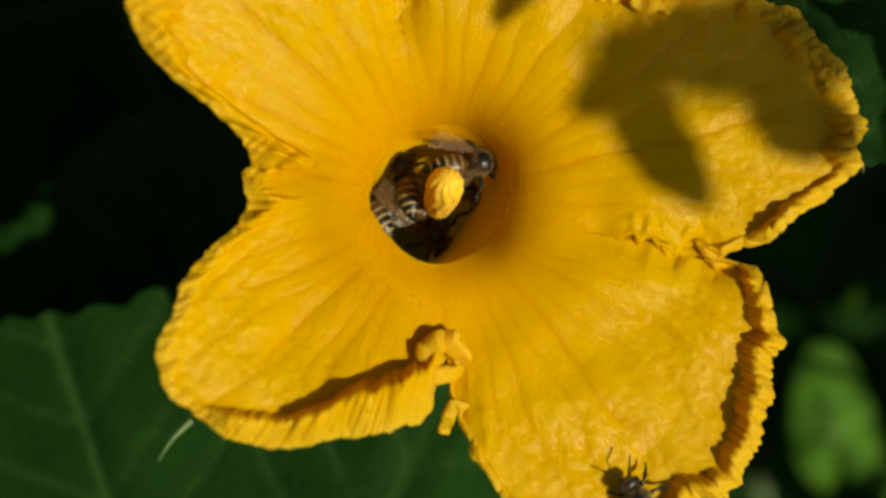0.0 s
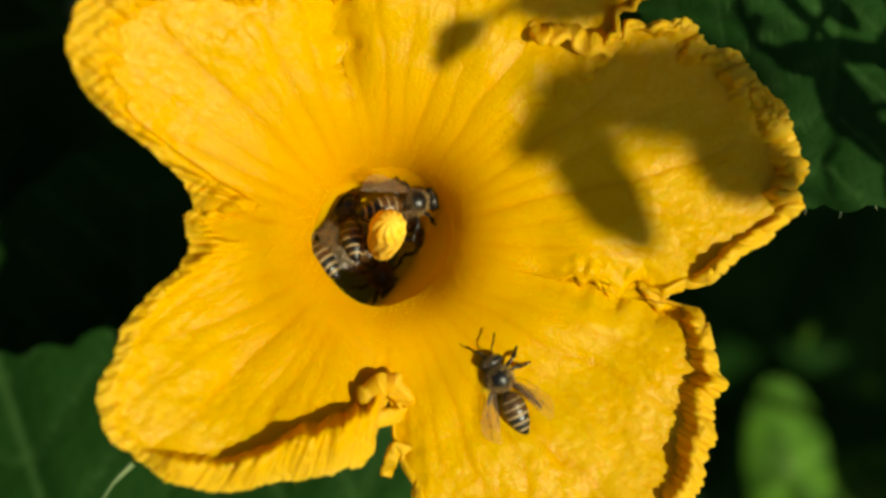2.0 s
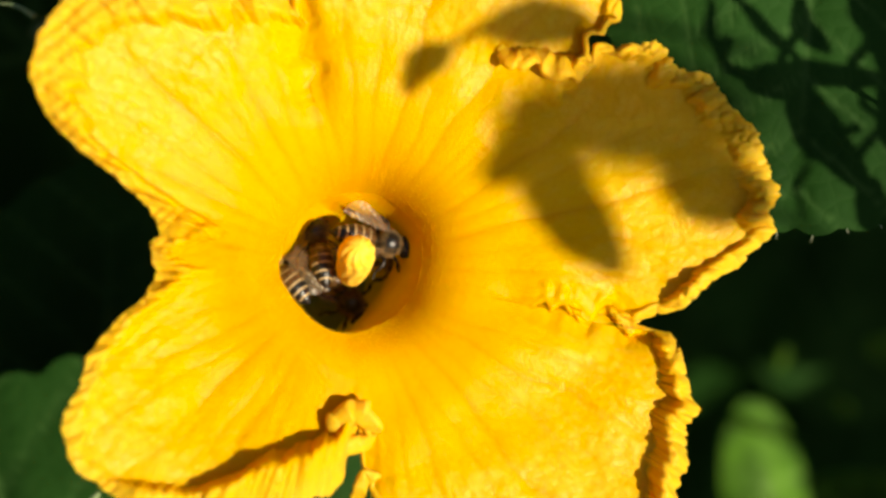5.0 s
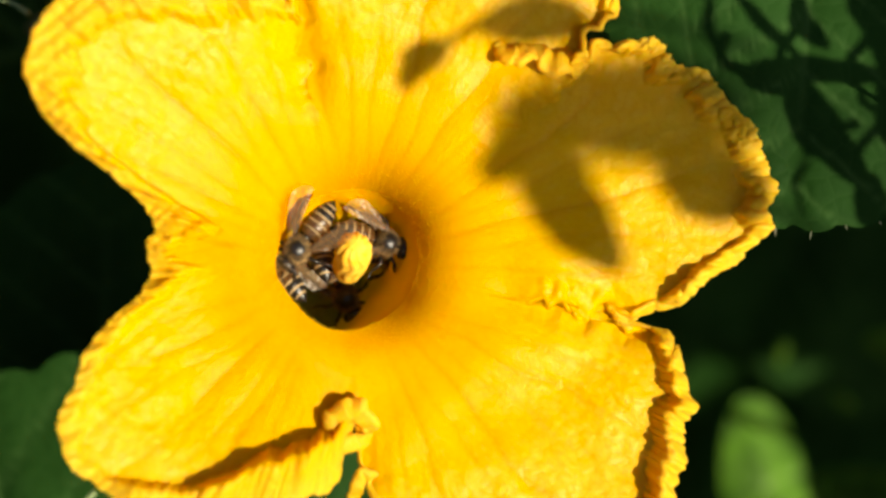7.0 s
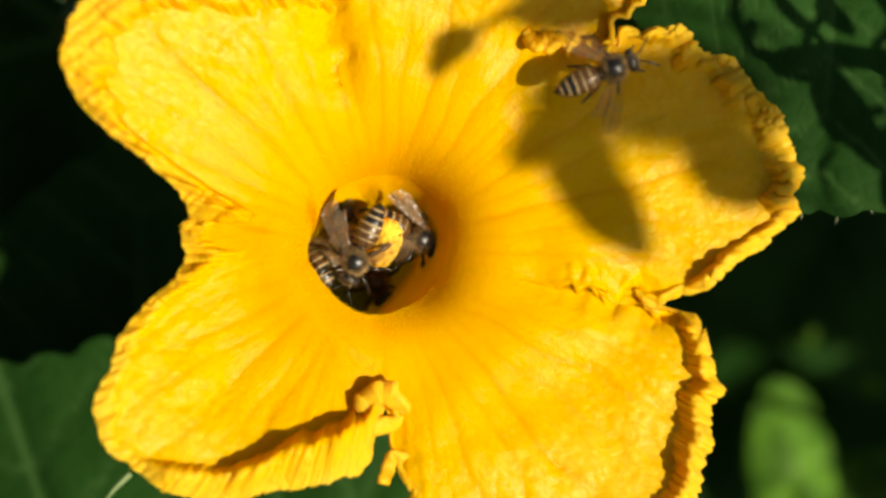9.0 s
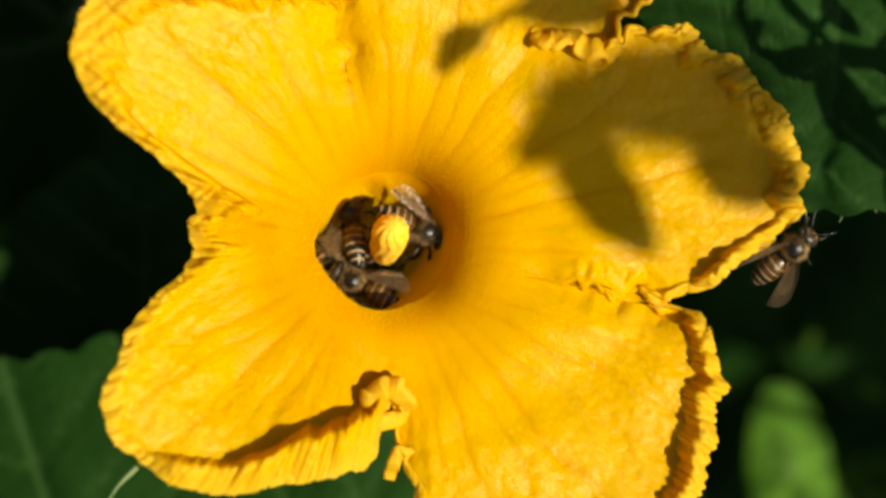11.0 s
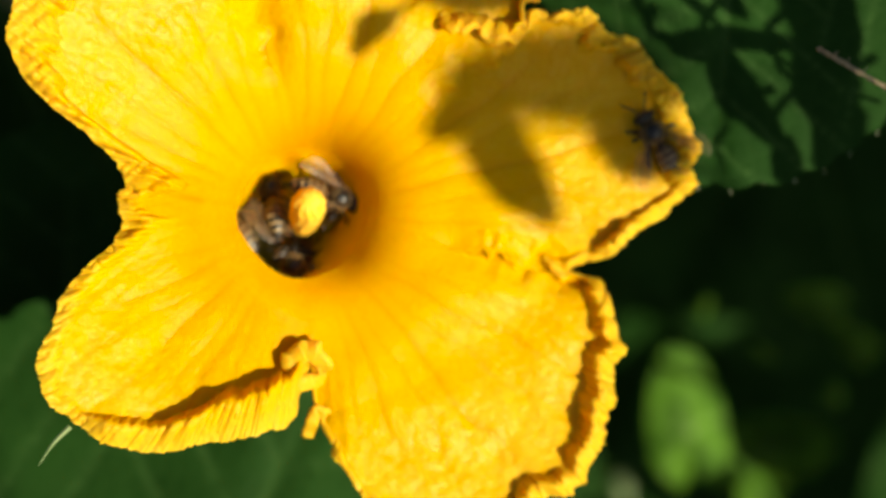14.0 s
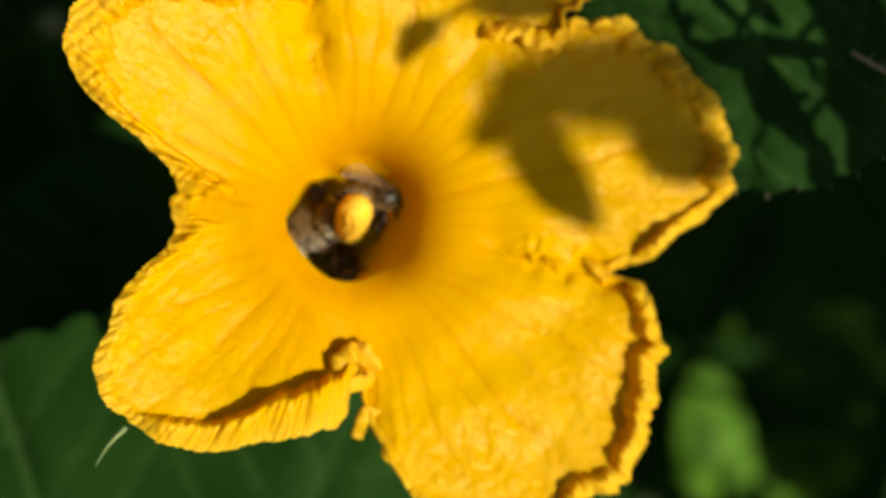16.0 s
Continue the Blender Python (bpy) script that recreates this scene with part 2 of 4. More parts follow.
LOBE_SIDE = (-11.0, 42.2, (38.0, 39.0, 41.2, 45.8, 46.6, 47.2, 49.2, 51.4, 52.3, 53.8, 55.2, 55.4, 56.2, 57.1, 56.6, 56.7, 57.1, 57.1, 57.0, 56.2, 55.2, 55.1, 54.4, 54.0, 52.9, 51.8, 51.0, 51.0, 50.8, 50.2, 48.6, 45.4, 42.0))
LOBE_BACK = (42.2, 102.2, (42.0, 48.9, 50.9, 53.6, 55.2, 56.0, 56.2, 56.0, 55.8, 55.6, 55.4, 55.0, 54.6, 54.2, 53.7, 53.0, 51.8, 50.6, 49.6, 48.4, 46.9, 45.2, 43.3, 41.2, 38.1))
LOBE_FAR = (102.2, 169.3, (37.0, 37.9, 39.1, 40.2, 41.0, 41.5, 42.2, 42.8, 44.1, 45.5, 46.9, 47.7, 48.6, 50.2, 51.5, 52.3, 52.1, 51.8, 51.7, 51.3, 50.6, 49.1, 46.9, 44.1, 39.2, 34.1, 30.2, 28.7, 27.7, 26.7, 25.8))
LOBES = (LOBE_LOW, LOBE_BROAD, LOBE_SIDE, LOBE_BACK, LOBE_FAR)
# curled rim: at these angles, the height of the curl (mm) and its width (mm)
CURL_AT = (-190, -175, -150, -140, -135, -132, -124, -114, -101, -93, -88.4, -87.4, -84, -60, -50, -35, -18, -14, -11.2, -10.5, 0, 8, 14, 30, 41, 46, 52, 75, 100, 110, 130, 145, 152, 165, 170)
CURL_HIGH = (1.3, 1.3, 0.9, 0.4, 1.5, 2.6, 4.2, 5.6, 5.6, 4.8, 2.2, 0.2, 0.4, 0.6, 2.4, 3.7, 3.9, 2.4, 0.6, 1.25, 1.64, 1.72, 2, 1.8, 1.4, 0.5, 0.7, 1.4, 1.6, 1.7, 2, 2.4, 2.6, 2.6, 1)
CURL_WIDE = (5, 5, 4, 2, 3.5, 4.5, 6.5, 8.2, 9, 8, 4, 3, 3, 3, 4, 4.8, 4.4, 4, 3, 4.5, 4.5, 4, 3.8, 5, 4, 3, 4, 4, 4, 6, 7, 8.5, 9.5, 9, 5)


# how deeply the rim is pleated, at these angles
JAG_AT = (-190, -145, -138, -100, -88, -80, -30, -12, 16, 42, 50, 100, 120, 135, 170)
JAG = (1.0, 0.9, 0.4, 0.4, 0.4, 0.7, 0.9, 1.1, 1.1, 1.2, 0.8, 0.5, 0.5, 0.8, 0.8)


def reach(deg):
    out = np.zeros_like(deg)
    for a, b, radii in LOBES:
        for shift in (-360, 0, 360):
            d = deg + shift
            inside = (d >= a - 1e-6) & (d <= b + 1e-6)
            out = np.where(inside, np.interp(d, np.linspace(a, b, len(radii)), radii), out)
    return out


# the throat's opening: radius (mm) at these angles
LIP_AT = (0, 37, 70, 102, 132, 162, 178, 186, 198, 216, 235, 250, 270, 291, 325, 360)
LIP = (9.3, 10.4, 10.8, 10.4, 10.2, 9.8, 9.8, 9.7, 9.0, 8.5, 8.5, 8.6, 8.5, 8.2, 8.6, 9.3)


def lip(th):
    return np.interp(np.degrees(th) % 360, LIP_AT, LIP)


NOTCH = [radians(a) for a, b, r in LOBES]
MID = [radians((a + b) / 2) for a, b, r in LOBES]


def apart(th, c):
    return np.abs((th - c + math.pi) % (2 * math.pi) - math.pi)


# angle of the seam, from and to radius, height and breadth of its fold (mm)
SEAMS = ((-10.6, 21, 38, 1.7, 1.1), (41.4, 32, 42, 1.3, 1.2))


def billow(x, y):
    """Rounded swellings between sharp creases, 0 to 1 on arrays."""
    return np.minimum(1.0, 2.2 * np.abs(wave_noise(x, y)))


def corolla(th, s):
    """The blossom's face: angle and way out from the lip (0) to the edge (1) give a point in mm, its radius, the vein strength and the way across the rim."""
    deg = np.degrees(th)
    edge, low = reach(deg), lip(th)
    cx, cy = np.cos(th), np.sin(th)
    jag = np.interp(deg, JAG_AT, JAG)
    slant = step(125, 137, deg)
    # torn, serrated outline
    torn = 0.55 * wave_noise(9 * cx + 30, 9 * cy + 30) + 0.75 * jag * wave_noise(21 * cx + 3, 21 * cy) + 0.3 * jag * (billow(48 * cx, 48 * cy + 7) - 0.5) + 0.3 * wave_noise(95 * cx + 9, 95 * cy) + 0.16 * wave_noise(190 * cx, 190 * cy + 4)
    edge = edge + (0.75 + 0.4 * step(-60, -50, deg) * (1 - step(46, 52, deg))) * torn
    r = low + (edge - low) * s
    near = step(-0.45, 1.05, np.cos(th - radians(222)))
    right = np.maximum(0, np.cos(th + 0.1)) ** 1.5
    funnel = (13.0 - 11.0 * near ** 1.2 - 6.8 * right) * np.exp(-(r - low) / (5.2 + 0.6 * near - 0.9 * right))
    z = -(0.155 + 0.095 * np.maximum(0, cx)) * r * cx - 0.01 * r * cy + (5.6 - 3.4 * np.cos(th + 0.3)) * (r / 45) ** 2 - funnel
    z = z + 2.2 * near * np.exp(-((r - low - 3) / 5) ** 2)
    out = step(14, 30, r)
    # seams between the lobes and the ribs that fan through them
    vein = np.zeros_like(r)
    for c in NOTCH:
        d = apart(th, c) * r
        z = z - (2.6 if c < 0.6 or c > 0.9 else 0.6) * out * np.exp(-(d / 3.0) ** 2)
        vein = np.maximum(vein, (0.5 + 0.4 * wave_noise(r / 4, c * 5)) * np.exp(-((d + 0.3 * wave_noise(r / 2, c)) / 0.35) ** 2) * step(11, 15, r) * (1 - step(30, 36, r)))
    for c in MID:
        for k, w in ((0, 1.0), (-0.30, 0.8), (0.31, 0.8), (-0.15, 0.5), (0.17, 0.5), (0.45, 0.5), (-0.44, 0.5)):
            bent = c + k * (0.82 + 0.3 * (r / 45)) + 0.035 * wave_noise(r / 7 + 11 * k, c * 9)
            d = apart(th, bent) * r
            z = z - (0.30 * np.exp(-(d / 1.6) ** 2) + 0.12 * np.exp(-(d / 0.5) ** 2)) * w * step(11, 20, r) * (1 - 0.6 * s)
            vein = np.maximum(vein, w * (0.55 * np.exp(-(d / 0.45) ** 2) + 0.25 * np.exp(-(d / 1.4) ** 2)) * step(10, 16, r) * (1 - step(0.6, 0.92, s)))
    # long soft folds and a blistered skin
    wx, wy = r * cx, r * cy
    z = z + 0.95 * out * wave_noise(wx / 9 + 3, wy / 9 + 7) + 0.14 * step(15, 30, r) * wave_noise(10 * cx + 2, 10 * cy + r / 14) + 0.2 * out * wave_noise(wx / 3.4, wy / 3.4 + 40)
    skin = step(0.30, 0.75, s)
    z = z + skin * (0.13 * wave_noise(25 * cx + 3, 25 * cy + r / 3.2) + 0.09 * wave_noise(wx / 1.2 + 9, wy / 1.2) + 0.03 * wave_noise(wx * 1.9, wy * 1.9 + 5))
    # the rim rolls up to a crest and falls again to the edge
    high = np.interp(deg, CURL_AT, CURL_HIGH)
    calm = np.minimum(1.0, (2.4 / np.maximum(high, 2.4)) ** 1.3)
    wide = np.interp(deg, CURL_AT, CURL_WIDE) * (1 + 0.16 * wave_noise(10 * cx + 70, 10 * cy) + calm ** 2 * jag * (0.22 * wave_noise(26 * cx, 26 * cy + 40) + 0.12 * wave_noise(60 * cx + 5, 60 * cy)))
    high = high * np.clip(1 + calm * (0.3 * wave_noise(10 * cx, 10 * cy + 50) + 0.45 * jag * wave_noise(23 * cx, 23 * cy) + 0.3 * jag * wave_noise(55 * cx, 55 * cy + 2)) + 0.05 * wave_noise(70 * cx, 70 * cy + 5), 0.25, 1.7)
    t = np.clip((r - (edge - wide)) / wide, 0, 1)
    wall = np.interp(deg, (-140, -125, -90, -85, -50, -15, -10, 15, 30, 110, 140, 170), (0.40, 0.30, 0.30, 0.4, 0.62, 0.62, 0.36, 0.36, 0.45, 0.42, 0.25, 0.25))
    z = z + high * (step(0.0, wall, t) - 0.6 * step(wall, 1.1, t))
    z = z - 0.35 * slant * np.exp(-((t - 0.02) / 0.1) ** 2) * step(0.0, 0.02, t)
    # puckers across the rim: rounded swellings with creases between them
    bulge = step(0.04, 0.45, t) * (1 - 0.35 * step(0.6, 1.0, t))
    roll = r * (-0.63 * cx + 0.77 * cy)
    lane = (1 - slant) * (40 * cx + 0.3 * r) + slant * roll * 0.85, (1 - slant) * (40 * cy - 0.3 * r) + slant * 3.0
    wob = 0.55 * wave_noise(wx / 2.0, wy / 2.0) + 0.3 * wave_noise(wx / 0.9 + 7, wy / 0.9)
    lump = 0.5 + 0.5 * jag + 0.9 * step(-13, -5, deg) * (1 - step(44, 52, deg))
    z = z + bulge * (0.45 + 0.55 * calm) * (lump * (0.8 * wave_noise(15 * cx + 4, 15 * cy + r / 9) + 0.5 * (billow(24 * cx + wob, 24 * cy + wob) - 0.4)) + (0.4 + 0.5 * jag + 0.6 * slant) * (0.3 * (1 - slant) * wave_noise(lane[0] * 0.8 + wob, lane[1] * 0.8 + wob)  + 0.12 * (1 - slant) * wave_noise(lane[0] * 1.5 + wob, lane[1] * 1.5 - wob) + 0.1 * wave_noise(wx * 1.6, wy * 1.6)))
    ridge = np.sin(3.5 * roll + 2.6 * wave_noise(roll * 0.4, 3.0) + 0.8 * wave_noise(wx / 3, wy / 3))
    z = z + slant * step(0.05, 0.4, t) * (0.17 + 0.13 * wave_noise(roll * 0.5, 9.0)) * ridge
    # curled seams where one lobe's frill lies over the next
    for c, a, b, tall, broad in SEAMS:
        d = ((th - radians(c) + math.pi) % (2 * math.pi) - math.pi) * r + 1.0 * wave_noise(r * 0.35 + c, 3.0) + 0.55 * wave_noise(r * 0.95 + c, 8.0)
        bumpy = tall * (1 + 0.5 * wave_noise(r * 0.3 + c, d * 0.2) + 0.35 * wave_noise(r * 0.8, d * 0.5 + c))
        z = z + bumpy * (step(-0.4 * broad, 0.25 * broad, d) - step(0.25 * broad, 3.4 * broad, d)) * step(a, a + 5, r) * (1 - step(b, b + 2, r))
    # the lobes part along ragged lines
    for c in NOTCH:
        th = th + np.exp(-(apart(th, c) / 0.1) ** 2) * step(20, 26, r) * (0.028 * wave_noise(r / 2.4 + c, 5.0) + 0.014 * wave_noise(r / 0.9, c))
    cx, cy = np.cos(th), np.sin(th)
    # xy shrink with height, so the outline stays put seen from 318 mm
    depth_scale = 1 - z / 318
    x = 10 + (r * cx - 10) * depth_scale
    y = r * cy * depth_scale
    return x, y, z, r, vein, t


TUBE_AXIS = np.array((-0.20, -0.12, -1.0))
TUBE_DEPTH = 30.0


def petal(index, parent):
    a, b, _ = LOBES[index]
    cols, rows = int((b - a) * 6.5), 130
    th = np.radians(np.linspace(a, b, cols))[None, :]
    s = (np.linspace(0, 1, rows) ** 0.8)[:, None]
    th, s = np.broadcast_arrays(th, s)
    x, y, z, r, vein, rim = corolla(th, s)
    verts = np.stack((x, y, z), -1).reshape(-1, 3) * MM
    ob = mesh_object("petal", verts, grid_faces(rows, cols), PETAL, parent, "crinkled yellow petal with a frilled edge")
    flow(ob, th.ravel() / 2.0, r.ravel() / 50.0, vein.ravel(), rim.ravel())
    thick = ob.modifiers.new("thickness", "SOLIDIFY")
    thick.thickness, thick.offset, thick.use_rim = 0.00022, -1, False
    return ob


def flow(ob, u, v, vein, rim=None):
    me = ob.data
    uv = me.uv_layers.new(name="flow")
    loops = np.empty(len(me.loops), dtype=np.int32)
    me.loops.foreach_get("vertex_index", loops)
    uv.data.foreach_set("uv", np.stack((u[loops], v[loops]), -1).ravel())
    me.attributes.new("vein", "FLOAT", "POINT").data.foreach_set("value", vein.astype(np.float32))
    if rim is not None:
        me.attributes.new("rim", "FLOAT", "POINT").data.foreach_set("value", rim.astype(np.float32))


# curled flaps: points along the outer bend of the roll (mm), breadth of the ribbon (mm) and the turn of its roll (degrees)
FLAPS = (
    (((-1.4, -22.0, 3.4), (-1.3, -20.4, 4.2), (0.0, -19.3, 4.0), (1.6, -19.3, 3.2), (2.4, -20.5, 1.8), (1.8, -21.7, 0.4)), 6.4, 95),
    (((-3.0, -23.9, 3.4), (-0.8, -23.1, 2.8), (1.2, -23.0, 1.4), (3.0, -22.4, 0.0)), 4.4, 90),
    (((0.2, -30.8, -1.2), (0.8, -28.6, 0.4), (2.6, -27.4, 0.8), (4.6, -28.4, 0.2)), 3.0, 150),
    (((31.6, 28.2, -3.0), (29.4, 27.9, -1.0), (27.0, 28.2, -0.4), (24.8, 29.4, -1.2)), 9.0, 78),
    (((24.2, 29.4, -1.0), (22.8, 28.5, 0.0), (21.2, 28.8, 0.0), (20.0, 30.0, -0.8)), 6.0, 80),
)


def curled_flap(path, wide, roll, seed, parent):
    """A ribbon of petal whose long edge rolls over; its free edge is frilled."""
    c = bend(path, 14)
    rows, cols, verts, rim = len(c), 20, [], []
    for i, p in enumerate(c):
        d = (c[min(i + 1, rows - 1)] - c[max(i - 1, 0)]).normalized()
        across = Vector((d.y, -d.x, 0)).normalized()
        e = i / (rows - 1)
        full = math.sin(math.pi * min(1, 0.12 + 0.88 * e)) ** 0.5 * math.sin(math.pi * min(1.0, 0.1 + e)) ** 0.3 if e < 1 else 0.2
        frill = 1 + 0.35 * float(wave_noise(i * 0.12 + seed, 2)) + 0.12 * float(wave_noise(i * 0.33, seed + 5))
        p = p + Vector((float(wave_noise(i * 0.2, seed)), float(wave_noise(i * 0.2 + 9, seed)), float(wave_noise(i * 0.15 + 4, seed)))) * 0.5
        for j in range(cols):
            u = j / (cols - 1)
            a = radians(abs(roll)) * u * frill
            rad = wide * (0.35 + 0.65 * full) * 0.42 * (1 - 0.35 * u)
            w = rad * math.sin(a) - 0.9 * (1 - u) ** 2
            h = -rad * (1 - math.cos(a)) + 0.2 * float(wave_noise(i * 0.2 + 3, u * 4 + seed)) - 1.6 * (1 - u) ** 3
            q = p + across * w * (1 if roll > 0 else -1) * -1 + Vector((0, 0, h + 0.9 * full))
            verts.append(q * MM)
            rim.append(0.4 + 0.6 * u)
    flap = mesh_object("curled_flap", verts, grid_faces(rows, cols), PETAL, parent, "curled flap of petal edge")
    flow(flap, np.linspace(0, 1.2, len(verts)), np.full(len(verts), 0.8), np.zeros(len(verts)), np.array(rim))
    thick = flap.modifiers.new("thickness", "SOLIDIFY")
    thick.thickness, thick.offset = 0.00022, -1


def blossom():
    top = new("squash_blossom")
    top.matrix_world = FACE
    tagged(top, "wide open yellow squash blossom with frilled petals", "flower")
    for k in range(5):
        petal(k, top)
    # throat: a deep cup below the lip
    cols, rows = 260, 34
    th = np.linspace(0, 2 * math.pi, cols, endpoint=False)[None, :]
    k = np.linspace(0, 1, rows)[:, None]
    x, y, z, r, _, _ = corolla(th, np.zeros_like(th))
    depth = TUBE_DEPTH * k
    near = step(-0.45, 1.05, np.cos(th - radians(222)))
    pull = (3.0 + 2.6 * np.maximum(0, np.cos(th - 1.9)) - 0.6 * np.maximum(0, np.cos(th - 0.2)) + 1.2 * np.maximum(0, np.cos(th + 1.1))) * (1 - near) * (1 - np.exp(-depth / 7)) + 0.3 * near * (1 - np.exp(-depth))
    shrink = 1 - pull / r - 0.3 * step(0.5, 1.0, k) ** 2
    x = x * shrink + TUBE_AXIS[0] * depth
    y = y * shrink + TUBE_AXIS[1] * depth
    z = z * (1 - step(0.3, 1.0, k)) - depth * 0.9 - 8 * step(0.3, 1.0, k)
    verts = list(np.stack(np.broadcast_arrays(x, y, z), -1).reshape(-1, 3) * MM)
    n = len(verts)
    verts.append(Vector((TUBE_AXIS * (TUBE_DEPTH + 2) - np.array((0, 0, 6))) * MM))
    faces = grid_faces(rows, cols, True) + [((rows - 1) * cols + j, (rows - 1) * cols + (j + 1) % cols, n) for j in range(cols)]
    cup = mesh_object("throat", verts, faces, PETAL, top, "deep yellow throat of the blossom")
    # wall turns yellower below the lip: own colour, plus its sunlit brightness
    rad = np.append(np.broadcast_to(r * (1 - 0.36 * np.minimum(1, k * 9)) * (1 - 0.5 * k), (rows, cols)).ravel(), 0)
    flow(cup, np.append(np.broadcast_to(th, (rows, cols)).ravel(), 0) / 2.0, rad / 50.0, np.zeros(n + 1))
    # pollen column on its stalk, its top folded in winding ridges
    axis = Vector((0.14, 0.34, 1.0)).normalized()
    side = axis.orthogonal().normalized()
    up = axis.cross(side)
    foot = Vector((0.45, 2.1, -6.0)) - axis * 7.6
    verts, rows, cols = [], 64, 96
    for i in range(rows):
        t = i / (rows - 1)
        rad = 2.45 * math.sqrt(max(0.0, 1 - max(0.0, (t - 0.74) / 0.26) ** 2)) * (0.80 + 0.20 * math.sin(min(1, t * 1.6) * math.pi / 2)) + 0.02
        for j in range(cols):
            a = 2 * math.pi * j / cols
            g = 0.09 * math.sin(10 * a + 2.4 * math.sin(2.2 * math.pi * t) + 3 * t) * min(1, t * 4)
            verts.append((foot + axis * (11.0 * t) + (side * math.cos(a) + up * math.sin(a)) * (rad + g * min(1, rad))) * MM)
    mesh_object("pollen_column", verts, grid_faces(rows, cols, True) + [tuple(range((rows - 1) * cols, rows * cols))], ANTHER, top, "ridged orange-yellow pollen column")
    c = bend([foot + axis, foot + Vector((-0.6, 0, -6)), Vector(TUBE_AXIS) * 31 + Vector((0, 0, -5))], 6)
    v, f = tube(c, [1.5] * len(c), 12)
    mesh_object("stalk", [p * MM for p in v], f, ANTHER, top)
    # curled flaps of petal edge where two lobes meet: path, width of the ribbon, how far it rolls (degrees), lean
    for k, (path, wide, roll) in enumerate(FLAPS):
        curled_flap(path, wide, roll, k, top)
    # pale tips
    for pts, w in (([(-32.2, -28.6, 9.5), (-34.6, -31.0, 9.8), (-36.6, -34.0, 9.0)], 0.42), ([(-40.2, 32.6, 11.0), (-42.5, 34.0, 10.5), (-45.2, 34.6, 9.5)], 0.38)):
        c = bend(pts, 6)
        v, f = tube(c, [w * (1 - 0.8 * i / (len(c) - 1)) for i in range(len(c))], 8)
        mesh_object("tip_tendril", [p * MM for p in v], f, STEM, top, "pale green tip of a petal rib")
    # short glistening hairs round the throat
    rng = np.random.RandomState(3)
    th = rng.rand(5200) * 2 * math.pi
    out = rng.rand(5200) ** 2.0 * 0.42
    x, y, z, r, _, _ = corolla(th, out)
    verts, faces = [], []
    for i in range(len(th)):
        p = Vector((x[i], y[i], z[i]))
        lean = Vector((-math.cos(th[i]), -math.sin(th[i]), 0)) * 0.5 + Vector(rng.randn(3)) * 0.25
        d = (Vector((0, 0, 1)) + lean).normalized() * (0.35 + 0.5 * rng.rand()) * (1.0 + 0.5 * max(0.0, math.cos(th[i] - 3.9)))
        a = d.orthogonal().normalized() * 0.035
        b = d.normalized().cross(a)
        n = len(verts)
        verts += [(p + a) * MM, (p - a * 0.5 + b) * MM, (p - a * 0.5 - b) * MM, (p + d) * MM]
        faces += [(n, n + 1, n + 3), (n + 1, n + 2, n + 3), (n + 2, n, n + 3)]
    hairs = mesh_object("hairs", verts, faces, HAIR, top, "fine pale hairs round the throat")
    tagged(hairs, kind="stuff")
    # green cup and stem behind
    base = Vector(TUBE_AXIS) * 33 + Vector((0, 0, -6))
    c = bend([Vector(TUBE_AXIS) * 22 + Vector((0, 0, -6)), base, base + Vector((-8, -14, -40)), base + Vector((-10, -60, -110))], 8)
    v, f = tube(c, [8.5 if i < 6 else max(3.2, 8.5 - 1.1 * (i - 5)) for i in range(len(c))], 16)
    mesh_object("stem", [p * MM for p in v], f, STEM, top, "green ribbed flower stem")
    return top


blossom()


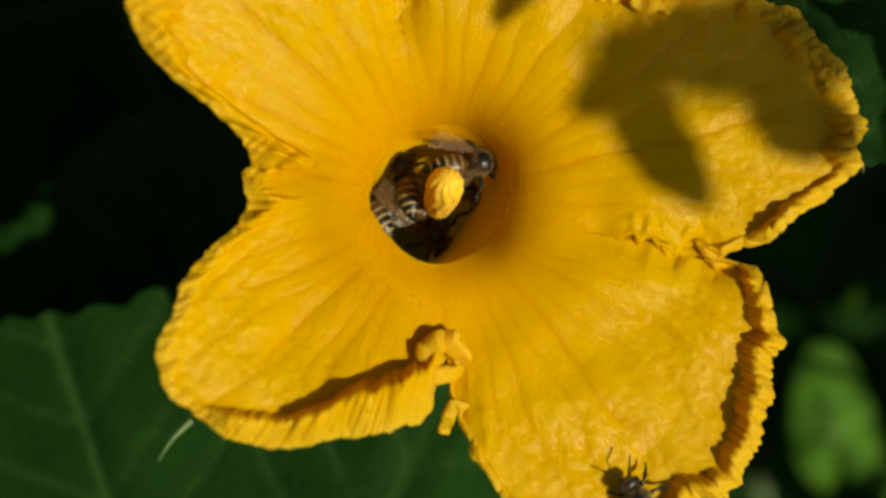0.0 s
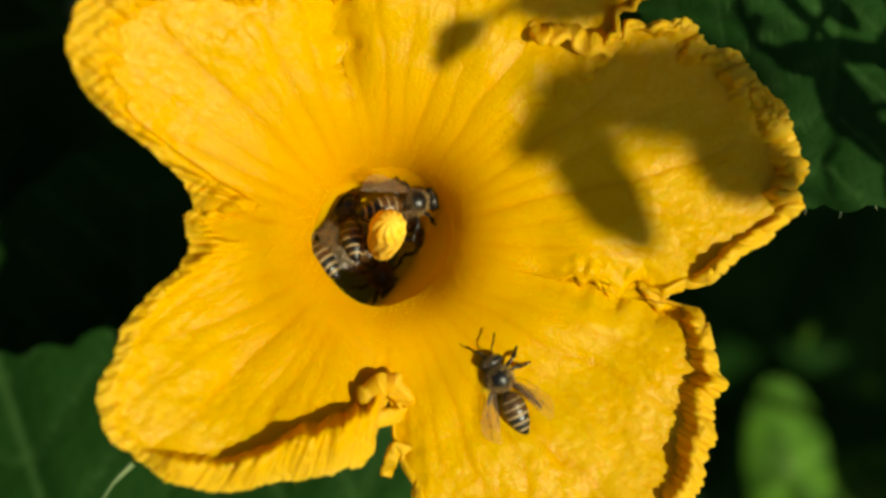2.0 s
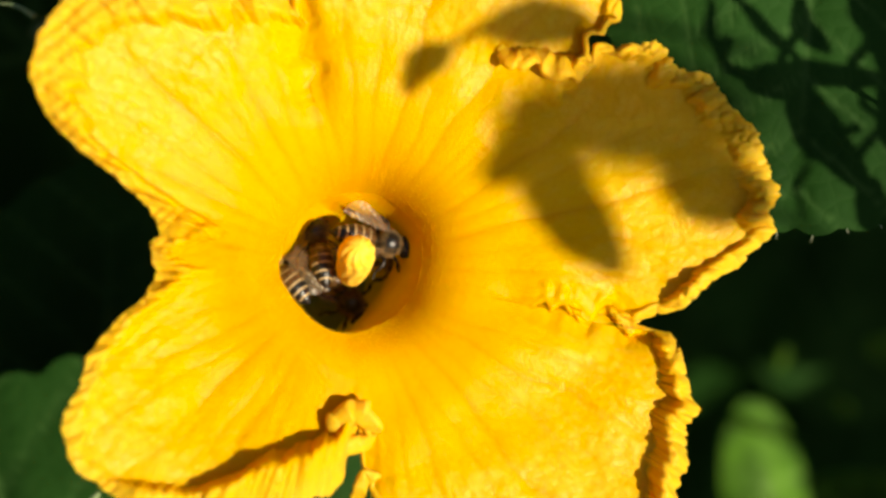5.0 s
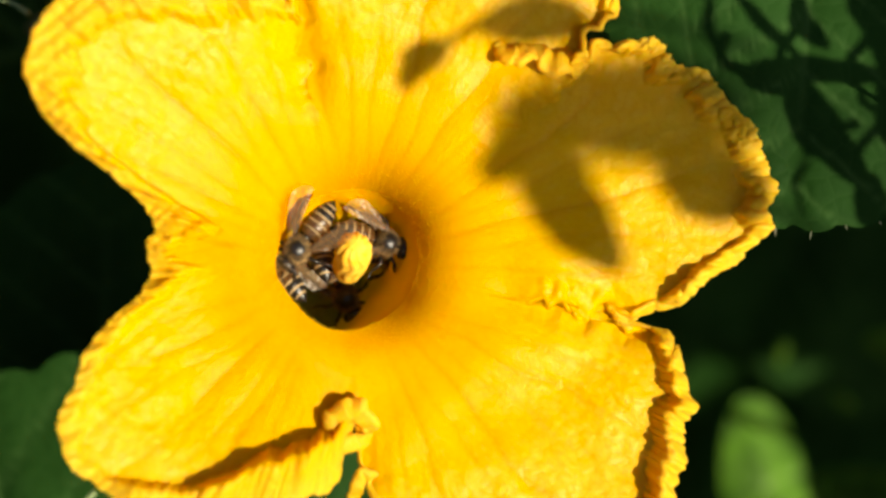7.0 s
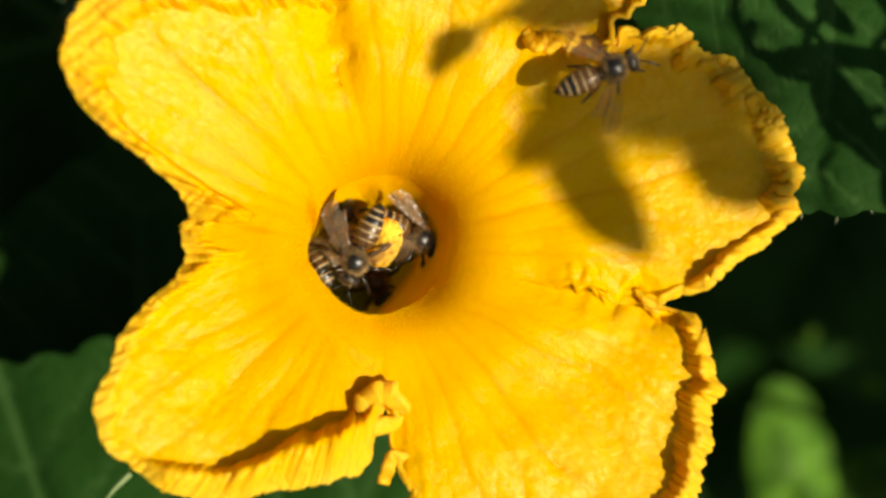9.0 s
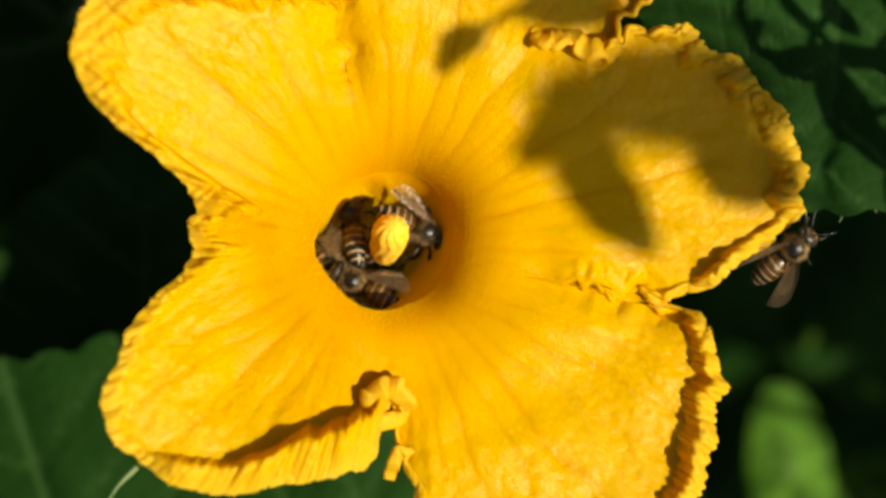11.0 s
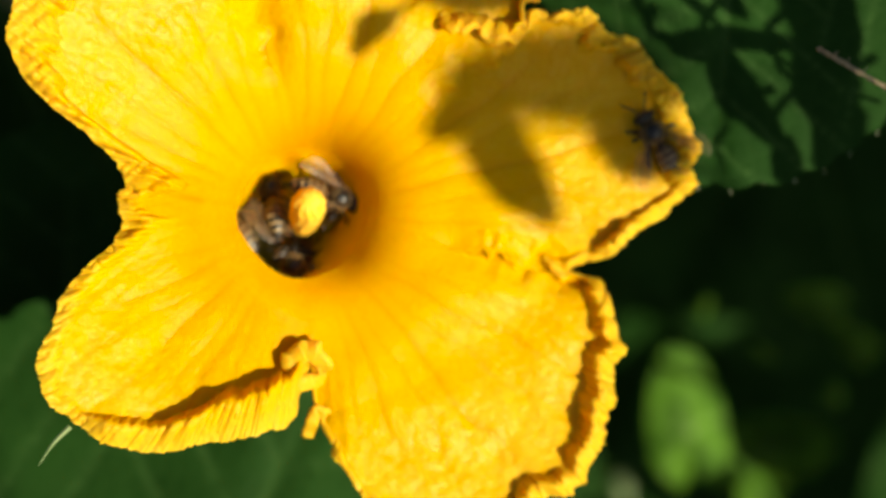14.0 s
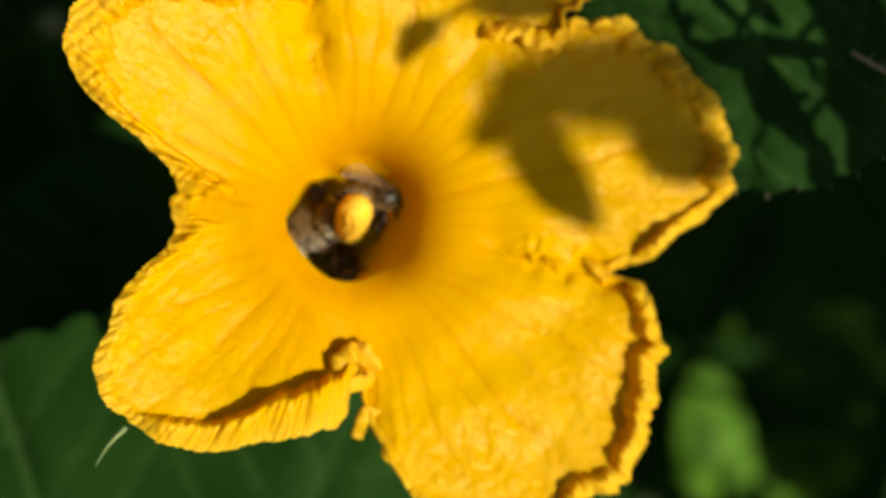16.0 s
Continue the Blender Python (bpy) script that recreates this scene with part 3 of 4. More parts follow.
# ---- leaves ----
def leaf(name, radius, m, material, label, seed=0, lobes=5, tooth=0.02, cup=0.10, cols=320, rows=60, under=False, slim=1.0, bristle=False):
    """A palmate squash leaf: toothed outline, sunken ribs, a petiole below its base. radius in mm; its tip along +x."""
    top = new(name)
    top.matrix_world = m
    rng = random.Random(seed)
    ribs = [radians(d + rng.uniform(-4, 4)) for d in (0, 42, -42, 86, -86, 132, -132)]
    th = np.linspace(-math.pi, math.pi, cols)[None, :]
    s = np.linspace(0, 1, rows)[:, None]
    edge = 0.80 + 0.20 * np.cos(th) * 0.5 + 0.06 * np.cos(lobes * th) - 0.55 * np.exp(-(apart(th, math.pi) / 0.22) ** 2)
    edge = edge + 0.03 * wave_noise(3 * np.cos(th) + seed, 3 * np.sin(th))
    edge = edge + tooth * np.abs(np.sin(34 * th + 2 * wave_noise(4 * th, seed))) ** 0.6 * 1.2
    r = edge * s
    x, y = r * np.cos(th), r * np.sin(th) * slim
    z = -cup * r ** 2 + 0.035 * r * wave_noise(3 * th + seed, r * 3) + 0.05 * r * np.sin(2 * th + seed)
    vein = np.zeros_like(r)
    for a in ribs:
        d = np.abs(np.sin(apart(th, a))) * r + 10 * (apart(th, a) > 1.4)
        along = np.cos(apart(th, a)) * r
        w = 0.010 * (1.1 - 0.9 * s)
        vein = np.maximum(vein, np.exp(-(d / w) ** 2))
        z = z - 0.010 * np.exp(-(d / 0.03) ** 2) * step(0, 0.15, r)
        near = (apart(th, a) < 0.42)
        side = np.abs(((along - 0.75 * d) * 8.0 + a) % 1.0 - 0.5)
        vein = np.maximum(vein, near * 0.55 * np.exp(-((0.5 - side) / 0.05) ** 2) * step(0.1, 0.3, r))
        z = z - near * 0.003 * np.exp(-((0.5 - side) / 0.10) ** 2) * step(0.1, 0.3, r)
    th, s, x, y, z, vein = np.broadcast_arrays(th, s, x, y, z, vein)
    verts = np.stack((x, y, z), -1).reshape(-1, 3) * radius * MM
    blade = mesh_object("blade", verts, grid_faces(rows, cols), material, top)
    flow(blade, (th.ravel()) / 2, s.ravel(), np.array(vein).ravel())
    stalk = [(0.02, 0, 0), (0.1, 0, -0.12), (0.2, 0.05, -0.5), (0.2, 0.1, -1.0)] if under else [(0, 0, 0), (-0.25, 0, -0.12), (-0.6, 0.05, -0.6), (-0.7, 0.1, -1.2)]
    c = bend(stalk, 6)
    v, f = tube(c, [0.028 - 0.0004 * i for i in range(len(c))], 10)
    mesh_object("petiole", [p * radius * MM for p in v], f, STEM, top, "hollow green leaf stalk")
    if bristle:
        v, f = [], []
        for j in range(0, cols - 1, 4):
            p = Vector(verts[(rows - 1) * cols + j])
            d = (p.normalized() + Vector((rng.uniform(-0.4, 0.4), rng.uniform(-0.4, 0.4), rng.uniform(0, 0.5)))).normalized() * rng.uniform(0.5, 1.1) * MM
            a, b = tube([p, p + d], [0.09 * MM, 0.015 * MM], 5)
            f += [tuple(len(v) + q for q in face) for face in b]
            v += a
        tagged(mesh_object("bristles", v, f, HAIR_PALE, top, "pale bristles on the leaf's teeth"), kind="stuff")
    return tagged(top, label, "leaf")



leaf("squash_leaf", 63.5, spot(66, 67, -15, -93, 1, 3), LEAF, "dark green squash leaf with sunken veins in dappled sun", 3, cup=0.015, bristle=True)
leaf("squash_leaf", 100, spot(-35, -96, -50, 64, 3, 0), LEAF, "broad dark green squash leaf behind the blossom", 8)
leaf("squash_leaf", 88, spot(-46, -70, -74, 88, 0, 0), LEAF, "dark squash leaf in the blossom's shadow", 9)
# added leaf: keeps the upper left dark by hiding the storey below
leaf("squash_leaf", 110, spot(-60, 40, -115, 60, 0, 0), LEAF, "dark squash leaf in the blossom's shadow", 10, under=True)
def low_leaf(radius, x, y, z, head, pitch, roll, seed, slim=0.6, label="small bright green leaf deep in the shade"):
    leaf("young_leaf", radius, spot(x, y, z, head, pitch, roll), LEAF_LIGHT, label, seed, lobes=3, tooth=0.006, cols=120, rows=24, slim=slim)


low_leaf(19, 76.5, -43.0, -155, 100, 6, 6, 1, 0.56)
low_leaf(12, 83.5, -49.5, -158, -35, 8, 0, 9)
low_leaf(17, 95.0, -48.5, -165, 12, 38, -10, 10, 0.6)
low_leaf(8, 90.0, -57.0, -150, -70, 12, 0, 5)
low_leaf(10, 107.9, -17.5, -170, 165, 14, -16, 3, 0.55)
low_leaf(8, 116.5, -27.0, -175, 140, 14, -20, 4)
low_leaf(4, 106.8, -36.2, -155, 80, 5, 10, 6, 0.8, "small pale glossy leaf deep in the shade")
low_leaf(4, 80.4, -18.0, -165, 60, 42, -28, 7)
low_leaf(4, 93.7, -28.0, -165, 140, 20, -32, 12)
# the dim storey below: large shaded leaves, filler added over the soil
DIM = ((20, 20, -200, 75, 30), (110, 40, -215, 80, 200), (70, -60, -230, 80, 100), (-60, 40, -190, 80, 300), (-70, -40, -220, 80, 160),
       (160, -40, -240, 85, 260), (0, -90, -225, 80, 45), (10, 90, -230, 85, 120), (120, 110, -240, 85, 10))
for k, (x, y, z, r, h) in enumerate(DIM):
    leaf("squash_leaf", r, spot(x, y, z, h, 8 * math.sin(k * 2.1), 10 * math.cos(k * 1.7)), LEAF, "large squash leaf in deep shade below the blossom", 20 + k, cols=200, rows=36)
# unseen ring of leaves added to keep skylight off the depths round the blossom
RING = ((-165, 40, -45, 100, 10), (-160, -70, -60, 100, 30), (-90, 150, -50, 100, 280), (20, 165, -40, 100, 260), (130, 160, -30, 95, 240), (-60, -170, -70, 100, 80), (40, -175, -60, 95, 100))
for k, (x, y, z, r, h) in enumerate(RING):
    leaf("squash_leaf", r, spot(x, y, z, h, 4 * math.sin(k * 3.0), 5 * math.cos(k * 2.0)), LEAF, "unseen squash leaf added to keep skylight off the background", 60 + k, cols=200, rows=36)
# unseen leaves added to block the sun from the background below the blossom
SHADE = ((140, -62, -14, 52, 185), (290, -85, 0, 72, 10), (225, 15, -6, 78, 95), (205, -175, -10, 76, 262), (140, 60, -18, 58, 120), (105, -165, -26, 66, 230), (350, 20, 6, 80, 40), (255, -20, -40, 60, 100), (180, -5, -40, 50, 70), (182, -64, -60, 26, 0))
for k, (x, y, z, r, h) in enumerate(SHADE):
    leaf("squash_leaf", r, spot(x, y, z, h, 5 * math.sin(k), 6 * math.cos(k * 1.3)), LEAF, "unseen squash leaf added to keep sun off the background", 40 + k, cols=200, rows=36)


def blade_leaf(x, y, length, wide, turn, rise=90.0, seed=0, stalk=30.0):
    """A narrow pointed leaf on a stalk, held rise mm above the point (x, y) towards the sun; unseen, it only casts its
    shadow there.
    """
    top = new("twig_leaf")
    off = SUN * (rise / SUN.z)
    top.matrix_world = spot(x + off.x, y + off.y, off.z, turn)
    rows, cols, verts = 40, 13, []
    rng = random.Random(seed)
    for i in range(rows):
        t = i / (rows - 1)
        w = wide * math.sin(math.pi * t ** 0.85) ** 0.6 * (1 + 0.05 * math.sin(19 * t + seed))
        for j in range(cols):
            u = 2 * j / (cols - 1) - 1
            verts.append(Vector(((t - 0.5) * 2 * length, w * u, 1.5 * u * u * w / 10 - 4 * (t - 0.5) ** 2 + 0.3 * math.sin(9 * t + 3 * u))) * MM)
    ob = mesh_object("blade", verts, grid_faces(rows, cols), THIN, top)
    flow(ob, np.tile(np.linspace(0, 1, cols), rows), np.repeat(np.linspace(0, 1, rows), cols), np.tile(np.exp(-(np.linspace(-1, 1, cols) / 0.1) ** 2), rows))
    c = bend([(-length, 0, -1), (-length - stalk * 0.5, 1, -1), (-length - stalk, 4, -4)], 5)
    v, f = tube(c, [0.7] * len(c), 7)
    mesh_object("stalk", [p * MM for p in v], f, STEM, top)
    return tagged(top, "unseen pointed leaf added to cast a shadow", "leaf", "overhanging leaves")


# unseen leaves shaped to throw the shadow patches on the petals
blade_leaf(42.5, 19.2, 22.5, 8.3, 178, 500, 1)
blade_leaf(24.5, 13, 5, 3.6, 200, 300, 6)
blade_leaf(36.0, 5.2, 10.0, 5.2, -52, 280, 2, 4)
blade_leaf(32.0, 9.6, 6.5, 4.6, -48, 330, 7, 4)
blade_leaf(55.2, 8.8, 8.5, 5.4, 162, 260, 3, 20)
blade_leaf(10.0, 26.8, 4.6, 2.9, 225, 200, 4, 8)
blade_leaf(25, 32.5, 9.3, 3.8, 178, 260, 5)
# unseen leaves added to throw the dapples on the leaf behind
blade_leaf(76.6, 14.6, 10, 3.4, -53, 75, 11, 6)
blade_leaf(75.9, 22.9, 12, 1.9, -4, 75, 12, 6)
blade_leaf(60.4, 28.9, 5.5, 0.9, -80, 75, 13, 6)
blade_leaf(68.5, 29.1, 7, 1.1, -42, 75, 14, 6)
blade_leaf(90.1, 27.4, 9, 6, -60, 75, 15, 6)
blade_leaf(91.2, 16.5, 11, 6, -80, 75, 16, 6)
blade_leaf(84.4, 3.7, 6, 3, -60, 75, 17, 6)
blade_leaf(74.7, 30.0, 4.5, 2.1, -62, 75, 18, 6)
blade_leaf(72.8, 7.6, 4, 0.5, -100, 75, 19, 6)
blade_leaf(82.9, 18.7, 3, 0.7, -50, 75, 20, 6)
blade_leaf(68.0, 21.8, 5, 1.8, -20, 75, 21, 6)
blade_leaf(94.0, 5.7, 9, 5, -80, 75, 22, 6)
blade_leaf(85.2, 31.2, 6, 3.4, -40, 75, 23, 6)


def dry_twig():
    top = new("dry_twig")
    top.matrix_world = FACE
    c = bend([(73.9, 24.8, -1.0), (76.2, 23.5, -1.0), (78.6, 22.1, -1.0), (82.6, 19.8, -1.0), (88.6, 16.7, -1.0), (98.5, 13.4, -1.0)], 8)
    v, f = tube(c, [0.22 + 0.18 * abs(math.sin(i * 0.9)) for i in range(len(c))], 8)
    mesh_object("stem", [p * MM for p in v], f, TWIG, top)
    for i in (8, 14, 20):
        v, f = tube([c[i], c[i] + Vector((0.8, 0.9, 0.6))], [0.2, 0.04], 6)
        mesh_object("bud", [p * MM for p in v], f, TWIG, top)
    tagged(top, "thin dry brown twig over the green leaf", "twig")


dry_twig()

# soil far below
def soil():
    n = 90
    g = np.sinh(np.linspace(-1, 1, n) * 7) / math.sinh(7) * 400
    x, y = np.meshgrid(g, g)
    z = 0.02 * wave_noise(x * 9, y * 9) * np.exp(-(x ** 2 + y ** 2) / 900) - 0.02
    ob = mesh_object("ground", np.stack((x, y, z), -1).reshape(-1, 3), grid_faces(n, n), SOIL)
    tagged(ob, "dark garden soil under the squash plants", "ground", kind="structure")


soil()


# ---- bees ----
def ball(cx, cy, cz, rx, ry, rz, rows=20, cols=28, shape=None):
    verts = []
    for i in range(rows + 1):
        a = math.pi * i / rows
        for j in range(cols):
            b = 2 * math.pi * j / cols
            d = Vector((math.cos(a), math.sin(a) * math.cos(b), math.sin(a) * math.sin(b)))
            k = shape(d) if shape else 1.0
            verts.append(Vector((cx + rx * d.x * k, cy + ry * d.y * k, cz + rz * d.z * k)) * MM)
    return verts, grid_faces(rows + 1, cols, True)


def tuft(points, normals, length, rng, thick=0.035, sweep=(-0.5, 0, 0)):
    verts, faces = [], []
    for p, nrm in zip(points, normals):
        d = (nrm + Vector(sweep) + Vector([rng.uniform(-0.4, 0.4) for _ in range(3)])).normalized() * length * rng.uniform(0.6, 1.2)
        a = d.orthogonal().normalized() * thick
        b = d.normalized().cross(a)
        n = len(verts)
        verts += [(p + a) * MM, (p - a * 0.5 + b) * MM, (p - a * 0.5 - b) * MM, (p + d) * MM]
        faces += [(n, n + 1, n + 3), (n + 1, n + 2, n + 3), (n + 2, n, n + 3)]
    return verts, faces


def wing_mesh(length, width, veins):
    """A membrane in the plane z = 0, root at the origin, tip along -x; with raised veins."""
    verts, faces, kinds = [], [], []
    rows, cols = 22, 9
    for i in range(rows):
        t = i / (rows - 1)
        lead = 0.10 * width * math.sin(t * math.pi) + 0.02
        trail = -width * (math.sin(min(1, t * 1.25) * math.pi / 2) ** 1.2) * math.sqrt(max(0, 1 - max(0, (t - 0.6) / 0.4) ** 2)) * 0.9 - 0.03
        for j in range(cols):
            y = lead + (trail - lead) * j / (cols - 1)
            verts.append(Vector((-length * t, y, 0.10 * math.sin(3 * t + 2.2 * y) * t)) * MM)
    faces += grid_faces(rows, cols)
    kinds += [0] * len(faces)
    for pts in veins:
        c = bend([(-length * a, b * width, 0.06) for a, b in pts], 5)
        v, f = tube(c, [0.035] * len(c), 5)
        n = len(verts)
        verts += [p * MM for p in v]
        faces += [tuple(n + k for k in q) for q in f]
        kinds += [1] * len(f)
    return verts, faces, kinds


def make_bee():
    rng = random.Random(5)
    top = new("honey_bee")
    # head
    v, f = ball(4.35, 0, 0.0, 0.95, 1.6, 1.4, shape=lambda d: 1 - 0.10 * abs(d.y) * (d.z < 0))
    head = mesh_object("head", v, f, CHITIN, top, "black head with tan fuzz")
    for s in (1, -1):
        v, f = ball(4.4, 1.22 * s, 0.15, 0.66, 0.52, 1.0, 14, 18)
        mesh_object("eye", v, f, EYE, head, "glossy black compound eye")
        c = bend([(5.35, 0.45 * s, 0.1), (6.2, 0.9 * s, 0.75), (6.9, 1.5 * s, 0.45), (7.9, 2.2 * s, -0.1)], 5)
        v, f = tube(c, [0.10 if i < 6 else 0.13 for i in range(len(c))], 7)
        mesh_object("antenna", [p * MM for p in v], f, CHITIN, head)
    pts, nrm = [], []
    for _ in range(170):
        d = Vector((rng.uniform(-0.3, 1), rng.uniform(-0.65, 0.65), rng.uniform(-0.5, 1))).normalized()
        pts.append(Vector((4.35 + 0.93 * d.x, 1.5 * d.y, 1.36 * d.z)))
        nrm.append(d)
    v, f = tuft(pts, nrm, 0.5, rng, sweep=(0.3, 0, 0))
    mesh_object("face_fuzz", v, f, FUZZ, head, "tan facial fuzz")
    # thorax: a shiny dark shield in a ruff of tan hair
    v, f = ball(1.75, 0, 0.1, 1.85, 1.8, 1.8, 24, 32)
    thorax = mesh_object("thorax", v, f, CHITIN, top, "dark thorax ringed by tan fuzz")
    pts, nrm = [], []
    while len(pts) < 1100:
        d = Vector([rng.gauss(0, 1) for _ in range(3)]).normalized()
        if d.z > 0.78 and abs(d.x) < 0.5:
            continue
        pts.append(Vector((1.75 + 1.8 * d.x, 1.75 * d.y, 0.1 + 1.75 * d.z)))
        nrm.append(d)
    v, f = tuft(pts, nrm, 0.75, rng)
    mesh_object("thorax_fuzz", v, f, FUZZ, thorax, "tan thorax fuzz")
    # abdomen: six overlapping rings, each brown with a pale hind band
    v, f = ball(-0.55, 0, -0.05, 0.75, 0.6, 0.6, 10, 14)
    abdomen = mesh_object("abdomen", v, f, CHITIN, top, "striped abdomen, brown with pale bands")
    def girth(t):
        return 1.78 * min(1, 0.66 + 1.5 * t) * max(0.0, 1 - max(0.0, (t - 0.3) / 0.7) ** 2.0) ** 0.72
    spans = (0.0, 0.17, 0.35, 0.53, 0.70, 0.85, 1.0)
    for k in range(6):
        verts, rows, cols = [], 12, 30
        kinds = []
        for i in range(rows):
            u = i / (rows - 1)
            t = spans[k] + (spans[k + 1] - spans[k]) * u * 1.06
            rad = max(0.04, girth(min(t, 0.995))) * (1 + 0.035 * math.sin(u * math.pi * 0.8)) + (0.05 if k < 5 else 0) * u
            for j in range(cols):
                b = 2 * math.pi * j / cols
                verts.append(Vector((-0.7 - 6.7 * t, rad * math.cos(b), 0.92 * rad * math.sin(b) - 0.05 - 0.9 * t * t)) * MM)
        faces = grid_faces(rows, cols, True)
        ring = mesh_object("segment", verts, faces, [BROWN if k < 3 else CHITIN, BAND], abdomen)
        pale = (9, 9, 8, 8, 8, 99)[k]
        for q, p in enumerate(ring.data.polygons):
            p.material_index = 1 if q // cols >= pale else 0
    # wings: fore and hind on both sides
    for s in (1, -1):
        for name, ln, wd, at, veins in (
            ("forewing", 8.6, 2.9, (1.5, 1.35, 1.35), (((0, 0), (0.4, 0.06), (0.75, 0.04)), ((0, -0.05), (0.3, -0.25), (0.62, -0.35), (0.9, -0.4)), ((0.02, -0.1), (0.25, -0.5), (0.5, -0.72)), ((0.4, 0.05), (0.5, -0.3), (0.48, -0.7)), ((0.62, 0.05), (0.68, -0.3), (0.7, -0.7)))),
            ("hindwing", 6.0, 2.1, (0.7, 1.3, 1.15), (((0, 0), (0.4, 0.0), (0.8, -0.1)), ((0.05, -0.1), (0.35, -0.45), (0.6, -0.75)))),
        ):
            v, f, kinds = wing_mesh(ln, wd, veins)
            if s > 0:
                v = [Vector((p.x, -p.y, p.z)) for p in v]
            w = mesh_object(name, v, f, [WING, WING_VEIN], top, "clear brownish veined wing")
            w.data.polygons.foreach_set("material_index", kinds)
            w.matrix_local = wing_pose(name, s, 0)
            w["side"] = s
    # legs
    for s in (1, -1):
        for pts in (
            [(2.9, 1.0, -1.3), (3.9, 2.3, -0.9), (4.7, 3.1, -2.1), (5.6, 3.6, -2.5)],
            [(1.7, 1.2, -1.5), (1.7, 3.0, -0.9), (1.2, 4.2, -2.2), (1.0, 5.3, -2.6)],
            [(0.6, 1.1, -1.5), (-1.1, 2.7, -0.8), (-2.8, 3.7, -1.9), (-4.4, 4.4, -2.6)],
        ):
            hind = pts[0][0] < 1
            c = bend([(a, b * s, z) for a, b, z in pts], 6)
            wid = [0.30, 0.34, 0.36, 0.36, 0.32, 0.26, 0.24, 0.30, 0.36, 0.40, 0.36, 0.26, 0.22, 0.22, 0.20, 0.17, 0.15, 0.14, 0.12]
            v, f = tube(c, [w * (1.25 if hind else 0.9) for w in wid[:len(c)]], 8)
            mesh_object("leg", [p * MM for p in v], f, CHITIN if not hind else BROWN, top, "jointed dark leg")
    return tagged(top, "striped brown honey bee with clear wings", "bee", "bees at the blossom")


def wing_pose(name, s, spread):
    """spread 0: folded back along the body; 1: held out in flight."""
    x, y, z = (1.5, 1.35, 1.35) if name == "forewing" else (0.7, 1.3, 1.15)
    fold = (8 if name == "forewing" else 13)
    out = (80 if name == "forewing" else 58)
    a = (fold + (out - fold) * spread) * s
    return pose(x * MM, y * s * MM, z * MM, 10 * s, 5 - 10 * spread, -a)


